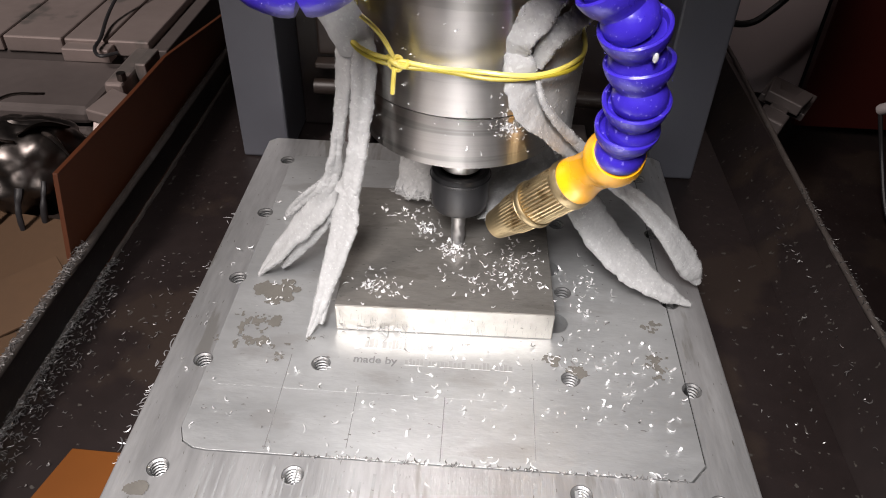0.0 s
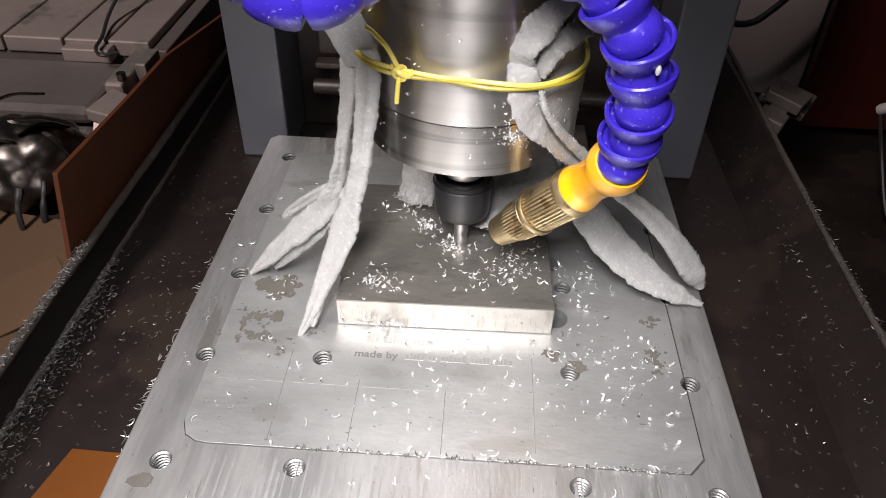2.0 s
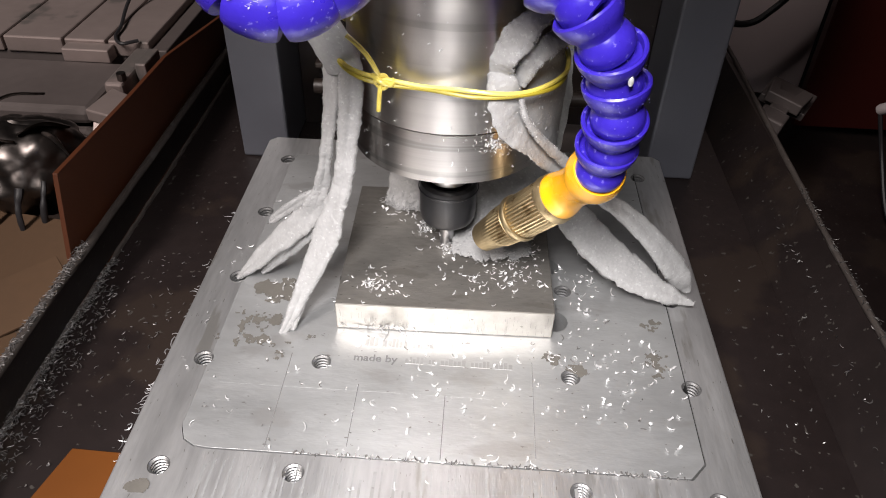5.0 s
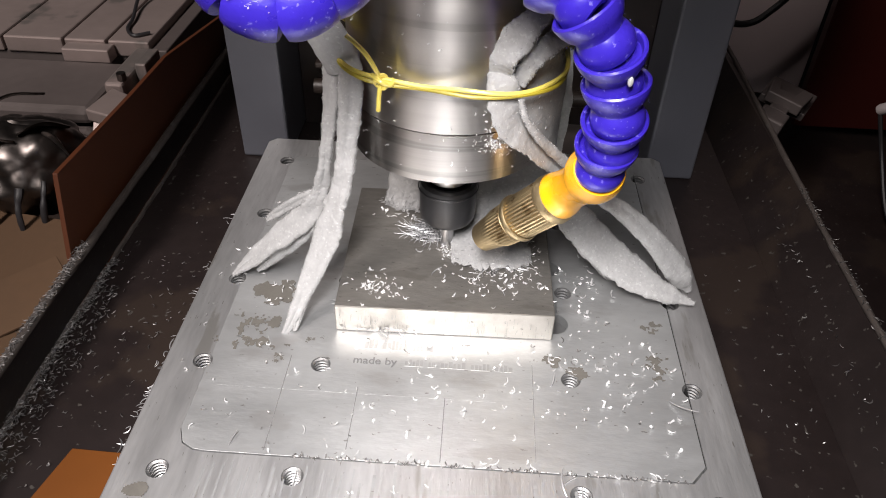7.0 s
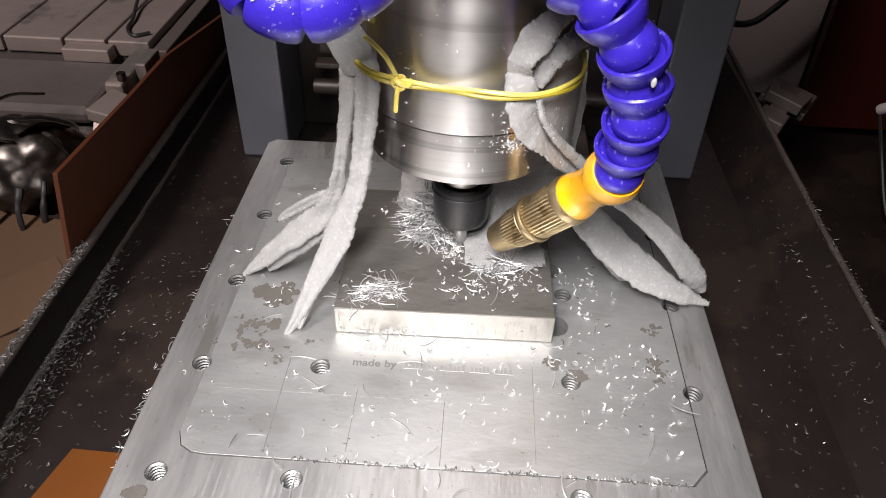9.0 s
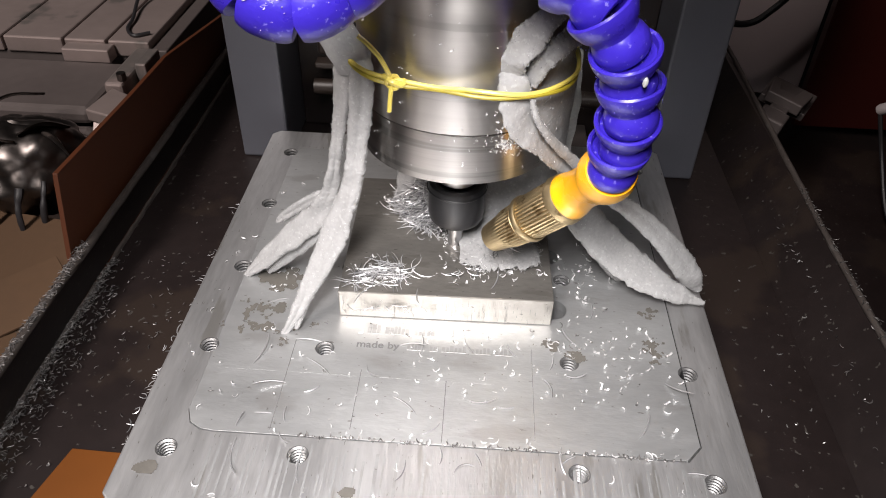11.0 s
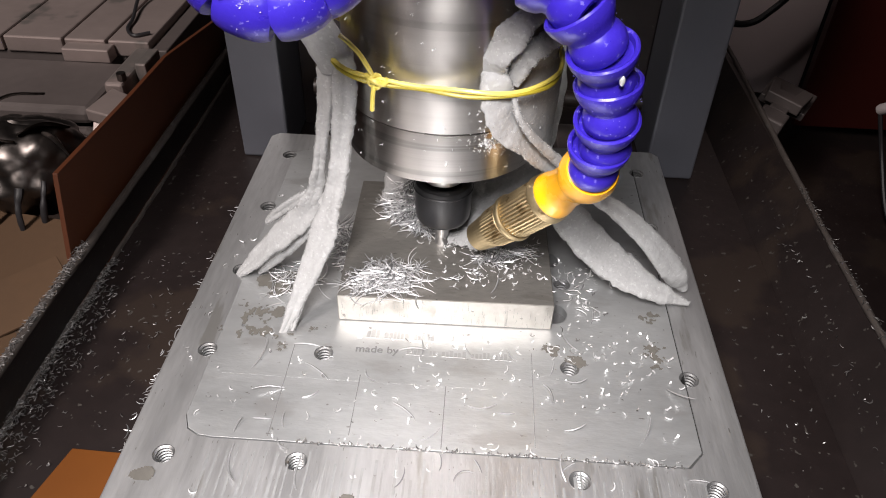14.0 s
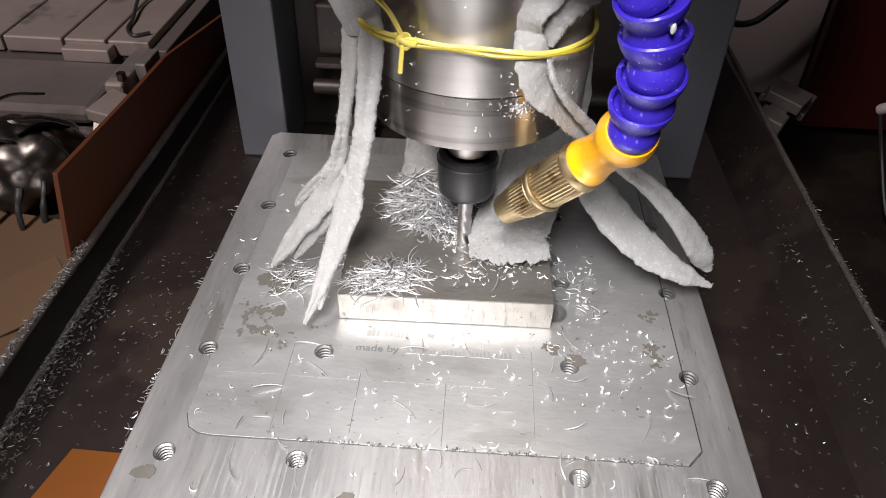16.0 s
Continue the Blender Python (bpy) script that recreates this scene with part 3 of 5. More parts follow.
def foil():
    bm = bmesh.new()
    bmesh.ops.create_icosphere(bm, subdivisions=5, radius=1.0)
    for v in bm.verts:
        n = v.co.normalized()
        a = math.atan2(n.y, n.x) + 0.35 * noise.noise(n * 1.7)
        k = 1 + 0.14 * abs(math.sin(3.5 * a)) * (1 - 0.6 * max(0.0, n.z)) + 0.16 * noise.noise(n * 1.6) + 0.07 * abs(noise.noise(n * 3.6)) - 0.03 * abs(noise.noise(n * 8.0))
        v.co = Vector((n.x * 0.036 * k, n.y * 0.031 * k, n.z * 0.026 * k))
    t = empty("crumpled_foil", "dark shiny crumpled foil bundle beside the rust-orange sheet", "foil bundle")
    part("body", moved(bm, pose(-0.262, 0.350, -0.016)), M_CHROME, t, smooth=True)
    for a, b, w in (((-0.292, 0.372, 0.006), (-0.262, 0.390, 0.008), 0.004), ((-0.252, 0.338, 0.010), (-0.232, 0.356, 0.006), 0.007), ((-0.270, 0.326, 0.004), (-0.252, 0.334, 0.008), 0.005), ((-0.240, 0.344, 0.008), (-0.226, 0.340, -0.004), 0.006)):
        a, b = Vector(a), Vector(b)
        path = spline([a, (a + b) / 2 + Vector((0, 0, 0.004)), b], 16)
        part("crease", sweep(path, lambda u: w * (0.4 + 0.6 * math.sin(math.pi * u)), lambda u: 0.0007, 10, lambda u: Vector((0.4, -0.5, 0.5)), 0.0012, int(w * 9000), 90.0), M_CHROME, t, "bright folded crease", True)


foil()


def rods():
    """Ragged dark ends hanging from under the foil."""
    for i, (x, y, dx, r) in enumerate(((-0.276, 0.312, 0.006, 0.0020), (-0.262, 0.306, 0.005, 0.0018), (-0.246, 0.304, 0.003, 0.0020), (-0.236, 0.312, -0.002, 0.0015))):
        p = spline([Vector((x, y + 0.012, -0.010)), Vector((x, y + 0.004, -0.022)), Vector((x + dx * 0.4, y, -0.040)), Vector((x + dx * 0.6, y - 0.003, -0.066))], 30)
        solid("black_rod", sweep(p, lambda u: r * (1.15 - 0.5 * u), lambda u: r * (0.8 - 0.3 * u), 10, lambda u: Vector((1, 0.4, 0.1)), 0.0008, 31 + i, 160.0), M_BLACK, "ragged dark strip hanging by the foil bundle", "rod", True, "black rods")


rods()


def orange_sheet():
    """A standing sheet with an uneven top, thick as card."""
    pts = [(0.236, -0.0498), (0.262, 0.039), (0.340, 0.0355), (0.395, 0.034), (0.500, 0.018), (0.500, -0.0498)]
    bm = prism([(y, z) for y, z in pts], -0.0012, 0.0012, 0.0003)
    m = Matrix(((0, 0, 1, -0.1845), (1, 0, 0, 0), (0, 1, 0, 0), (0, 0, 0, 1)))
    solid("orange_sheet", moved(bm, m), M_ACRYL_SHADED, "rust-orange sheet standing along the tray's outer side, its colour darkened for shade", "sheet")
    bm = prism([(-0.166, 0.10), (-0.112, 0.10), (-0.118, 0.1640), (-0.1335, 0.1640), (-0.1500, 0.1645)], -0.0245, -0.0228, 0.0003)
    solid("orange_flap", bm, M_ACRYL, "rust-orange sheet lying low beside the bed", "sheet")
    solid("flap_support", box(-0.160, -0.120, 0.10, 0.150, -0.0259, -0.0246), M_TRAY, "black strip under the orange sheet", "strip")


orange_sheet()


def card_box():
    t = empty("cardboard_box", "creased brown cardboard box outside the tray", "box")
    part("body", box(-0.330, -0.192, 0.150, 0.322, -0.0998, -0.036, 0.001), M_CARD, t)
    part("lid_flap", moved(box(-0.068, 0.068, -0.045, 0.045, -0.0007, 0.0007, 0.0003), pose(-0.262, 0.275, -0.0325, 3, 2, -6)), M_CARD, t)
    part("lid_flap", moved(box(-0.068, 0.068, -0.040, 0.040, -0.0007, 0.0007, 0.0003), pose(-0.258, 0.196, -0.0320, -4, -2, 5)), M_CARD, t)
    part("fold", moved(box(-0.030, 0.030, -0.018, 0.018, -0.0007, 0.0007, 0.0003), pose(-0.222, 0.245, -0.0285, 5, -6, 40)), M_CARD, t)


card_box()


def back_things():
    p = spline([(-0.255, 0.62, 0.06), (-0.262, 0.585, 0.026), (-0.267, 0.552, 0.008), (-0.261, 0.522, 0.0030), (-0.2585, 0.505, 0.0020), (-0.250, 0.494, 0.0018), (-0.240, 0.500, 0.0018)], 50)
    cable = solid("loose_cable", tube(p, 0.0013, 8), M_BLACK, "thin dark cable lying over the slotted table", "cable", True)
    p = spline([(0.170, 0.60, 0.000), (0.214, 0.60, -0.010), (0.236, 0.60, 0.004), (0.262, 0.60, 0.040)], 30)
    solid("wall_cable", tube(p, 0.0028, 8), M_BLACK, "dark cable hanging before the pale board", "cable", True)
    solid("pale_board", prism([(0.14, 0.640), (0.296, 0.640), (0.296, 0.648), (0.14, 0.648)], -0.09, 0.40, 0.001), M_BOARD, "pale board standing behind the gantry", "board")
    solid("red_board", box(0.275, 0.50, 0.580, 0.590, -0.09, 0.40, 0.001), M_RED, "dark red board beside the pale one", "board")
    t = empty("steel_bracket", "small shiny steel bracket with a clamp block on the tray side", "bracket", pose(0.207, 0.462, -0.012, 0, 12, -32))
    part("arm", box(-0.016, 0.016, -0.004, 0.030, -0.002, 0.004, 0.001), M_TABLE_DARK, t)
    part("hook", prism([(-0.012, -0.012), (0.012, -0.012), (0.014, 0.010), (0.006, 0.010), (0.004, -0.002), (-0.006, -0.002), (-0.008, 0.008), (-0.014, 0.006)], 0.004, 0.012, 0.001), M_TABLE_DARK, t)
    part("clamp_block", box(-0.009, 0.009, -0.034, -0.018, -0.006, 0.006, 0.0015), M_TABLE_DARK, t)
    part("stem", box(-0.006, 0.006, -0.019, -0.011, -0.004, 0.006, 0.001), M_TABLE_DARK, t)
    part("support", box(-0.005, 0.005, -0.004, 0.006, -0.086, -0.002), M_TABLE_DARK, t)
    return cable


CABLE = back_things()


def scraps():
    t = empty("white_plug", "small pale plastic plug on a dark lead outside the tray", "plug")
    part("body", moved(lathe([(0, 0), (0.0035, 0), (0.0042, 0.002), (0.0040, 0.011), (0.0026, 0.013), (0, 0.013)], 20), pose(0.2935, 0.499, -0.0300, 50, 0, 35)), M_WALL, t, smooth=True)
    part("lead", tube(spline([(0.2940, 0.497, -0.031), (0.300, 0.480, -0.060), (0.304, 0.45, -0.090), (0.31, 0.42, -0.0985)], 20), 0.0016), M_BLACK, t, smooth=True)


scraps()


# ---------------------------------------------------------------- spindle head (built where it stands at 1.5 s)
AX, AY = -0.0101, 0.2610
SR = 0.0395
ZB = 0.0755


def spindle():
    t = empty("milling_spindle", "polished steel milling spindle with a black collet nut", "milling spindle", pose(AX, AY, 0))
    part("housing", lathe([(0, 0.0968), (SR - 0.0001, 0.0969), (SR, 0.0970), (SR, 0.26), (SR - 0.002, 0.262), (0, 0.262)], 128), M_STEEL, t, "scratched polished housing", True)
    part("nose_ring", lathe([(0, ZB), (SR - 0.0022, ZB), (SR - 0.0004, ZB + 0.0010), (SR - 0.0002, 0.0964), (SR - 0.0012, 0.0966), (0, 0.0967)], 128), M_RING, t, "turned lower ring", True)
    part("spindle_nose", lathe([(0, 0.0535), (0.0085, 0.0535), (0.0085, 0.066), (0.0110, 0.067), (0.0110, ZB - 0.0001), (0, ZB - 0.0001)], 48), M_STEEL, t, "bare steel shaft nose", True)
    nut = part("collet_nut", lathe([(0.0036, 0.0330), (0.0100, 0.0328), (0.0112, 0.0333), (0.0119, 0.0345), (0.0122, 0.0370), (0.0124, 0.0505), (0.0121, 0.0518), (0.0108, 0.0526), (0.0088, 0.0522)], 64), M_NUT, t, "black round collet nut", True)
    # raised ring put in where the nut shows a small highlight
    part("nut_band", lathe([(0.0127, 0.0488), (0.0130, 0.0491), (0.0130, 0.0495), (0.0127, 0.0498)], 64), M_NUT, nut, "thin raised ring for the nut's highlight", True)

    def flutes(i, r, z):
        if z > 0.0235:
            return 0.0
        a = 2 * math.pi * i / 48 + z * 320
        return -0.0003 * (0.5 + 0.5 * math.cos(3 * a))

    zs = [0.0036 + 0.0008 * i for i in range(26)]
    part("end_mill", lathe([(0, zs[0])] + [(0.0032, z) for z in zs] + [(0.0033, 0.0250), (0.0033, 0.0340), (0, 0.0340)], 48, flutes), M_CARBIDE, t, "fluted carbide end mill", True)
    return t


SPINDLE = spindle()


def stuck_on_spindle():
    """Fine chips and water drops clinging to the housing."""
    rng = random.Random(61)
    bm = bmesh.new()

    def place(a, z, r=SR):
        return Vector((r * math.cos(a), r * math.sin(a), z))

    spots = [(rng.gauss(-62, 5.5), rng.gauss(0.0925, 0.0026)) for _ in range(210)] + [(rng.gauss(-66, 4), rng.gauss(0.105, 0.004)) for _ in range(26)] + [(rng.uniform(-150, -30), rng.uniform(0.078, 0.15)) for _ in range(60)]
    for a, z in spots:
        one = bmesh.new()
        flake(one, Vector((0, 0, 0)), rng, rng.uniform(0.0003, 0.0008))
        aa = radians(a)
        m = Matrix.Translation(place(aa, z, SR + 0.0001)) @ Matrix.Rotation(aa, 4, "Z") @ Matrix.Rotation(radians(90), 4, "Y")
        me = bpy.data.meshes.new("tmp")
        moved(one, m).to_mesh(me)
        one.free()
        bm.from_mesh(me)
        bpy.data.meshes.remove(me)
    part("clinging_chips", bm, M_CHIP, SPINDLE, "fine chips clinging to the housing", kind="stuff")


stuck_on_spindle()


def wire_round():
    """Two strands tied round the spindle and the batting, with a knot."""
    t = empty("tie_wire", "yellow insulated wire knotted round the spindle and the batting", "wire", pose(AX, AY, 0))

    def ring(dz, dr, twist, ph):
        pts = []
        for i in range(121):
            a = 2 * math.pi * i / 120
            r = SR + 0.0012
            # pushed out where it passes over the batting
            r += 0.0084 * math.exp(-((a - math.radians(222)) / 0.34) ** 2) + 0.0085 * math.exp(-((a - math.radians(310)) / 0.55) ** 2)
            r += dr + 0.0003 * math.sin(twist * a + ph)
            z = 0.1150 + dz + 0.0003 * math.cos(twist * a + ph) + 0.0105 * math.exp(-((a - math.radians(198)) / 0.42) ** 2)
            pts.append(Vector((r * math.cos(a), r * math.sin(a), z)))
        return pts

    part("strand", tube(ring(0.0007, 0.0, 9, 0), 0.00080, 8), M_WIRE_Y, t, smooth=True)
    part("strand", tube(ring(-0.0006, 0.0002, 9, 2.4), 0.00080, 8), M_WIRE_G, t, "darker twisted strand", True)
    ka = math.radians(240)
    k = Vector(((SR + 0.0046) * math.cos(ka), (SR + 0.0046) * math.sin(ka), 0.1155))
    loop = [k + Vector((0.0022 * math.cos(a) * 0.9, -0.0008 + 0.0007 * math.sin(2 * a), 0.0022 * math.sin(a))) for a in [i * 0.42 for i in range(16)]]
    part("knot", tube(spline(loop, 48), 0.00085, 8), M_WIRE_Y, t, smooth=True)
    part("knot_wrap", tube(spline([k + Vector((-0.003, 0.0004, 0.0016)), k + Vector((0, -0.0022, 0.0008)), k + Vector((0.003, -0.0014, -0.0006)), k + Vector((0.0045, -0.0006, 0.0012))], 20), 0.0010, 8), M_WIRE_Y, t, smooth=True)
    up = [k, k + Vector((-0.0016, -0.002, 0.005)), k + Vector((-0.0040, -0.0030, 0.0100)), k + Vector((-0.0075, -0.003, 0.0140)), k + Vector((-0.0105, -0.002, 0.0160))]
    part("loose_end", tube(spline(up, 30), 0.00082, 8), M_WIRE_Y, t, smooth=True)
    dn = [k, k + Vector((-0.0006, -0.0016, -0.004)), k + Vector((-0.0012, -0.0014, -0.0105))]
    part("loose_end", tube(spline(dn, 16), 0.00082, 8), M_WIRE_Y, t, smooth=True)
    return t


WIRE = wire_round()


# ---------------------------------------------------------------- coolant hose and nozzle
def hose_segment():
    """One ball-and-socket link, its axis along z, 15 mm from ball to socket."""
    prof = [(0.0030, -0.0080), (0.0060, -0.0080), (0.0075, -0.0062), (0.0079, -0.0036), (0.0074, -0.0014), (0.0067, 0.0000),
            (0.0070, 0.0012), (0.0082, 0.0026), (0.0091, 0.0046), (0.0096, 0.0066), (0.0096, 0.0076), (0.0091, 0.0081), (0.0084, 0.0077), (0.0078, 0.0058), (0.0030, 0.0045), (0.0030, -0.0080)]
    return mesh_of(lathe(prof, 40), "hose_link", M_BLUE, True)


LINK = hose_segment()


def round_segment():
    """A plain rounded link with a shallow seam at its end."""
    prof = [(0.0030, -0.0074), (0.0076, -0.0073), (0.0083, -0.0062), (0.0091, -0.0038), (0.0094, 0.0), (0.0092, 0.0038), (0.0086, 0.0062), (0.0079, 0.0073), (0.0030, 0.0074)]
    return mesh_of(lathe(prof, 40), "round_link", M_BLUE, True)


ROUND_LINK = round_segment()


def string_links(parent, points, pitch, link, wag=0.0, seed=0):
    rng = random.Random(seed)
    path = spline(points, 400)
    acc, last, nxt = 0.0, path[0], 0.0
    for i in range(1, len(path)):
        acc += (path[i] - last).length
        last = path[i]
        if acc >= nxt:
            d = (path[min(i + 8, 400)] - path[max(i - 8, 0)]).normalized()
            ob = new("hose_link", link)
            ob.parent = parent
            ob.matrix_basis = Matrix.Translation(path[i]) @ pose(0, 0, 0, rng.uniform(-wag, wag), rng.uniform(-wag, wag), 0) @ d.to_track_quat("Z", "Y").to_matrix().to_4x4()
            nxt += pitch


def hoses():
    t = empty("coolant_hose", "wet blue jointed coolant hose with an orange elbow", "coolant hose")
    string_links(t, [(0.0394, 0.195, 0.1060), (0.0402, 0.192, 0.1134), (0.0399, 0.1885, 0.1229), (0.0382, 0.186, 0.133), (0.0352, 0.184, 0.1421), (0.0313, 0.183, 0.1501), (0.0270, 0.184, 0.1564), (0.0209, 0.187, 0.1612), (0.0133, 0.193, 0.1638), (0.0039, 0.205, 0.1660), (-0.006, 0.214, 0.172)], 0.0124, LINK, wag=9, seed=4)
    e = Vector((0.0305, 0.2200, 0.0742))
    path = spline([e, e + Vector((0.0040, -0.0052, 0.0080)), e + Vector((0.0078, -0.0150, 0.0190)), e + Vector((0.0090, -0.0235, 0.0280))], 28)

    def fat(u):
        return 0.0074 + 0.0014 * math.exp(-((u - 0.08) / 0.16) ** 2) + 0.0024 * math.exp(-((u - 0.82) / 0.20) ** 2)

    part("elbow", sweep(path, fat, fat, 28, lambda u: Vector((1, 0, 0.2))), M_ORANGE, t, "bright orange elbow connector", True)
    # droplet, its glint put into a bright white colour
    bm = bmesh.new()
    bmesh.ops.create_icosphere(bm, subdivisions=2, radius=0.001)
    part("water_drop", moved(bm, pose(0.0388, 0.1752, 0.1425) @ Matrix.Diagonal((0.8, 0.6, 1.5, 1))), M_CHIP, t, "water drop coloured white for its glint", True)
    rng = random.Random(77)
    drops = bmesh.new()
    pts = spline([(0.0394, 0.195, 0.1060), (0.0399, 0.1885, 0.1229), (0.0382, 0.186, 0.133), (0.0352, 0.184, 0.1421), (0.0270, 0.184, 0.1564)], 60)
    for _ in range(150):
        k = rng.randrange(1, 60)
        d = (pts[k + 1 if k < 60 else k] - pts[k - 1]).normalized()
        a = rng.uniform(0, 6.283)
        s1 = d.cross(Vector((1, 0, 0))).normalized()
        out = s1 * math.cos(a) + d.cross(s1) * math.sin(a)
        one = bmesh.new()
        bmesh.ops.create_icosphere(one, subdivisions=1, radius=rng.uniform(0.00008, 0.00019))
        me = bpy.data.meshes.new("tmp")
        moved(one, Matrix.Translation(pts[k] + out * 0.0086)).to_mesh(me)
        one.free()
        drops.from_mesh(me)
        bpy.data.meshes.remove(me)
    part("water_drops", drops, M_DROP, t, "fine water drops", True, "stuff")
    u = empty("air_hose", "glossy blue jointed hose arching over the spindle", "coolant hose")
    string_links(u, [(-0.068, 0.200, 0.190), (-0.0700, 0.190, 0.1790), (-0.0675, 0.184, 0.1675), (-0.0630, 0.180, 0.1605), (-0.0570, 0.1795, 0.1572), (-0.0500, 0.180, 0.1562), (-0.0436, 0.182, 0.1582), (-0.0378, 0.186, 0.1612), (-0.0310, 0.194, 0.1655), (-0.0235, 0.205, 0.1710), (-0.016, 0.214, 0.178)], 0.0112, ROUND_LINK, wag=4, seed=2)
    wet = bmesh.new()
    for c, k in (((-0.0555, 0.1708, 0.1600), 60), ((-0.0440, 0.1735, 0.1615), 70), ((-0.0390, 0.178, 0.1600), 60), ((-0.0620, 0.1715, 0.1630), 25)):
        for _ in range(k):
            p = Vector((rng.gauss(c[0], 0.0022), rng.gauss(c[1], 0.0004), rng.gauss(c[2], 0.0030)))
            flake(wet, p, rng, rng.uniform(0.0002, 0.0006))
    part("clinging_chips", wet, M_CHIP, u, "wet chips stuck to the hose", kind="stuff")
    n = empty("spray_nozzle", "knurled brass spray nozzle dulled by coolant, aimed at the cutter", "nozzle")
    tip = Vector((0.0052, 0.2345, 0.0425))
    d = (tip - e).normalized()
    m = Matrix.Translation(e) @ d.to_track_quat("Z", "Y").to_matrix().to_4x4()

    def knurl(i, r, z):
        on = (0.0035 < z < 0.0185) or (0.0225 < z < 0.0310)
        return -0.00060 if on and i % 3 < 1 else 0.0

    L = (tip - e).length
    body = part("barrel", moved(lathe([(0, -0.002), (0.0087, -0.002), (0.0093, -0.0010), (0.0095, 0.0020), (0.0088, 0.0030), (0.0088, 0.0036), (0.0089, 0.0040), (0.0088, 0.0184), (0.0082, 0.0190)], 111, knurl), m), M_BRASS, n, "knurled barrel", True)
    part("collar", moved(lathe([(0.0068, 0.0188), (0.0091, 0.0190), (0.0095, 0.0197), (0.0095, 0.0208), (0.0091, 0.0215), (0.0068, 0.0217)], 64), m), M_BRASS, n, "bright collar", True)
    part("tip", moved(lathe([(0.0082, 0.0216), (0.0087, 0.0224), (0.0084, 0.0230), (0.0079, 0.0305), (0.0072, 0.0330), (0.0059, L - 0.001), (0.0040, L), (0.0014, L), (0.0014, L - 0.003), (0, L - 0.003)], 111, knurl), m), M_BRASS, n, "tapered tip", True)
    return t, u, n


HOSE, AIR_HOSE, NOZZLE = hoses()


# ---------------------------------------------------------------- batting
FACING = Vector((-0.03, 0.77, -0.63))


def leaf(parent, name, rows, thick, seed, label="", pivot=None, hollow=0.40, rough=0.00018):
    """A strip of batting through rows of (x, y, z, half width), crumbly at its edges, with loose fibres and caught chips."""
    o = Vector((AX, AY, 0))
    pv = Vector(pivot) - o if pivot else Vector((0, 0, 0))
    n = 150
    path = [p - o - pv for p in spline([r[:3] for r in rows], n)]
    widths = [max(0.0004, v.x) for v in spline([(r[3], 0, 0) for r in rows], n)]

    def wide(u):
        w = widths[min(n, int(u * n + 0.5))]
        return w * (1 + 0.16 * noise.noise(Vector((u * 11, seed * 7.3, 0))) + 0.10 * noise.noise(Vector((u * 37, seed * 3.1, 5))))

    def th(u):
        return min(thick, wide(u) * 0.75) * (0.85 + 0.3 * noise.noise(Vector((u * 8, seed, 3))))

    def sd(u):
        i = int(u * n)
        d = (path[min(i + 2, n)] - path[max(i - 2, 0)]).normalized()
        s = FACING.cross(d)
        return s + FACING * (0.45 * math.sin(4.0 * u + seed) + 0.3 * noise.noise(Vector((u * 5, seed, 2))))

    def spot(i, a):
        u = i / n
        d = (path[min(i + 1, n)] - path[max(i - 1, 0)]).normalized()
        s = sd(u)
        s = (s - d * s.dot(d)).normalized()
        q = d.cross(s)
        ca, sa = math.cos(a), math.sin(a)
        out = (s * ca + q * sa).normalized()
        return path[i] + s * wide(u) * ca + q * th(u) * sa * (1 + hollow * (1.6 * abs(ca) - 1)), out, d

    ob = part(name, sweep(path, wide, th, 36, sd, rough, seed, 700.0, hollow), M_FELT, parent, label, True)
    ob.location = pv
    rng = random.Random(seed)
    bm = bmesh.new()
    for _ in range(700):
        a = rng.choice((0.0, math.pi)) + rng.gauss(0, 0.5)
        p, out, d = spot(rng.randrange(1, n), a)
        p = p - out * 0.0003
        tip = p + out * rng.uniform(0.0004, 0.0009) + d * rng.uniform(-0.0010, 0.0010)
        w = d.cross(out) * 0.00010
        v = [bm.verts.new(c) for c in (p - w, p + w, (p + tip) / 2 + out * 0.0002 + d * 0.0001, tip)]
        for k in ((0, 1, 2), (0, 2, 3), (1, 3, 2)):
            bm.faces.new([v[i] for i in k])
    part("fuzz", bm, M_FELT, ob, kind="stuff")
    bm = bmesh.new()
    for _ in range(210):
        a = rng.choice((0.0, math.pi)) + rng.gauss(0, 0.6) if rng.random() < 0.65 else rng.uniform(0, 6.283)
        p, out, d = spot(rng.randrange(2, n - 2), a)
        flake(bm, p + out * 0.0001, rng, rng.uniform(0.00012, 0.00030))
    part("clinging_chips", bm, M_CHIP, ob, "fine bright chips", kind="stuff")
    return ob


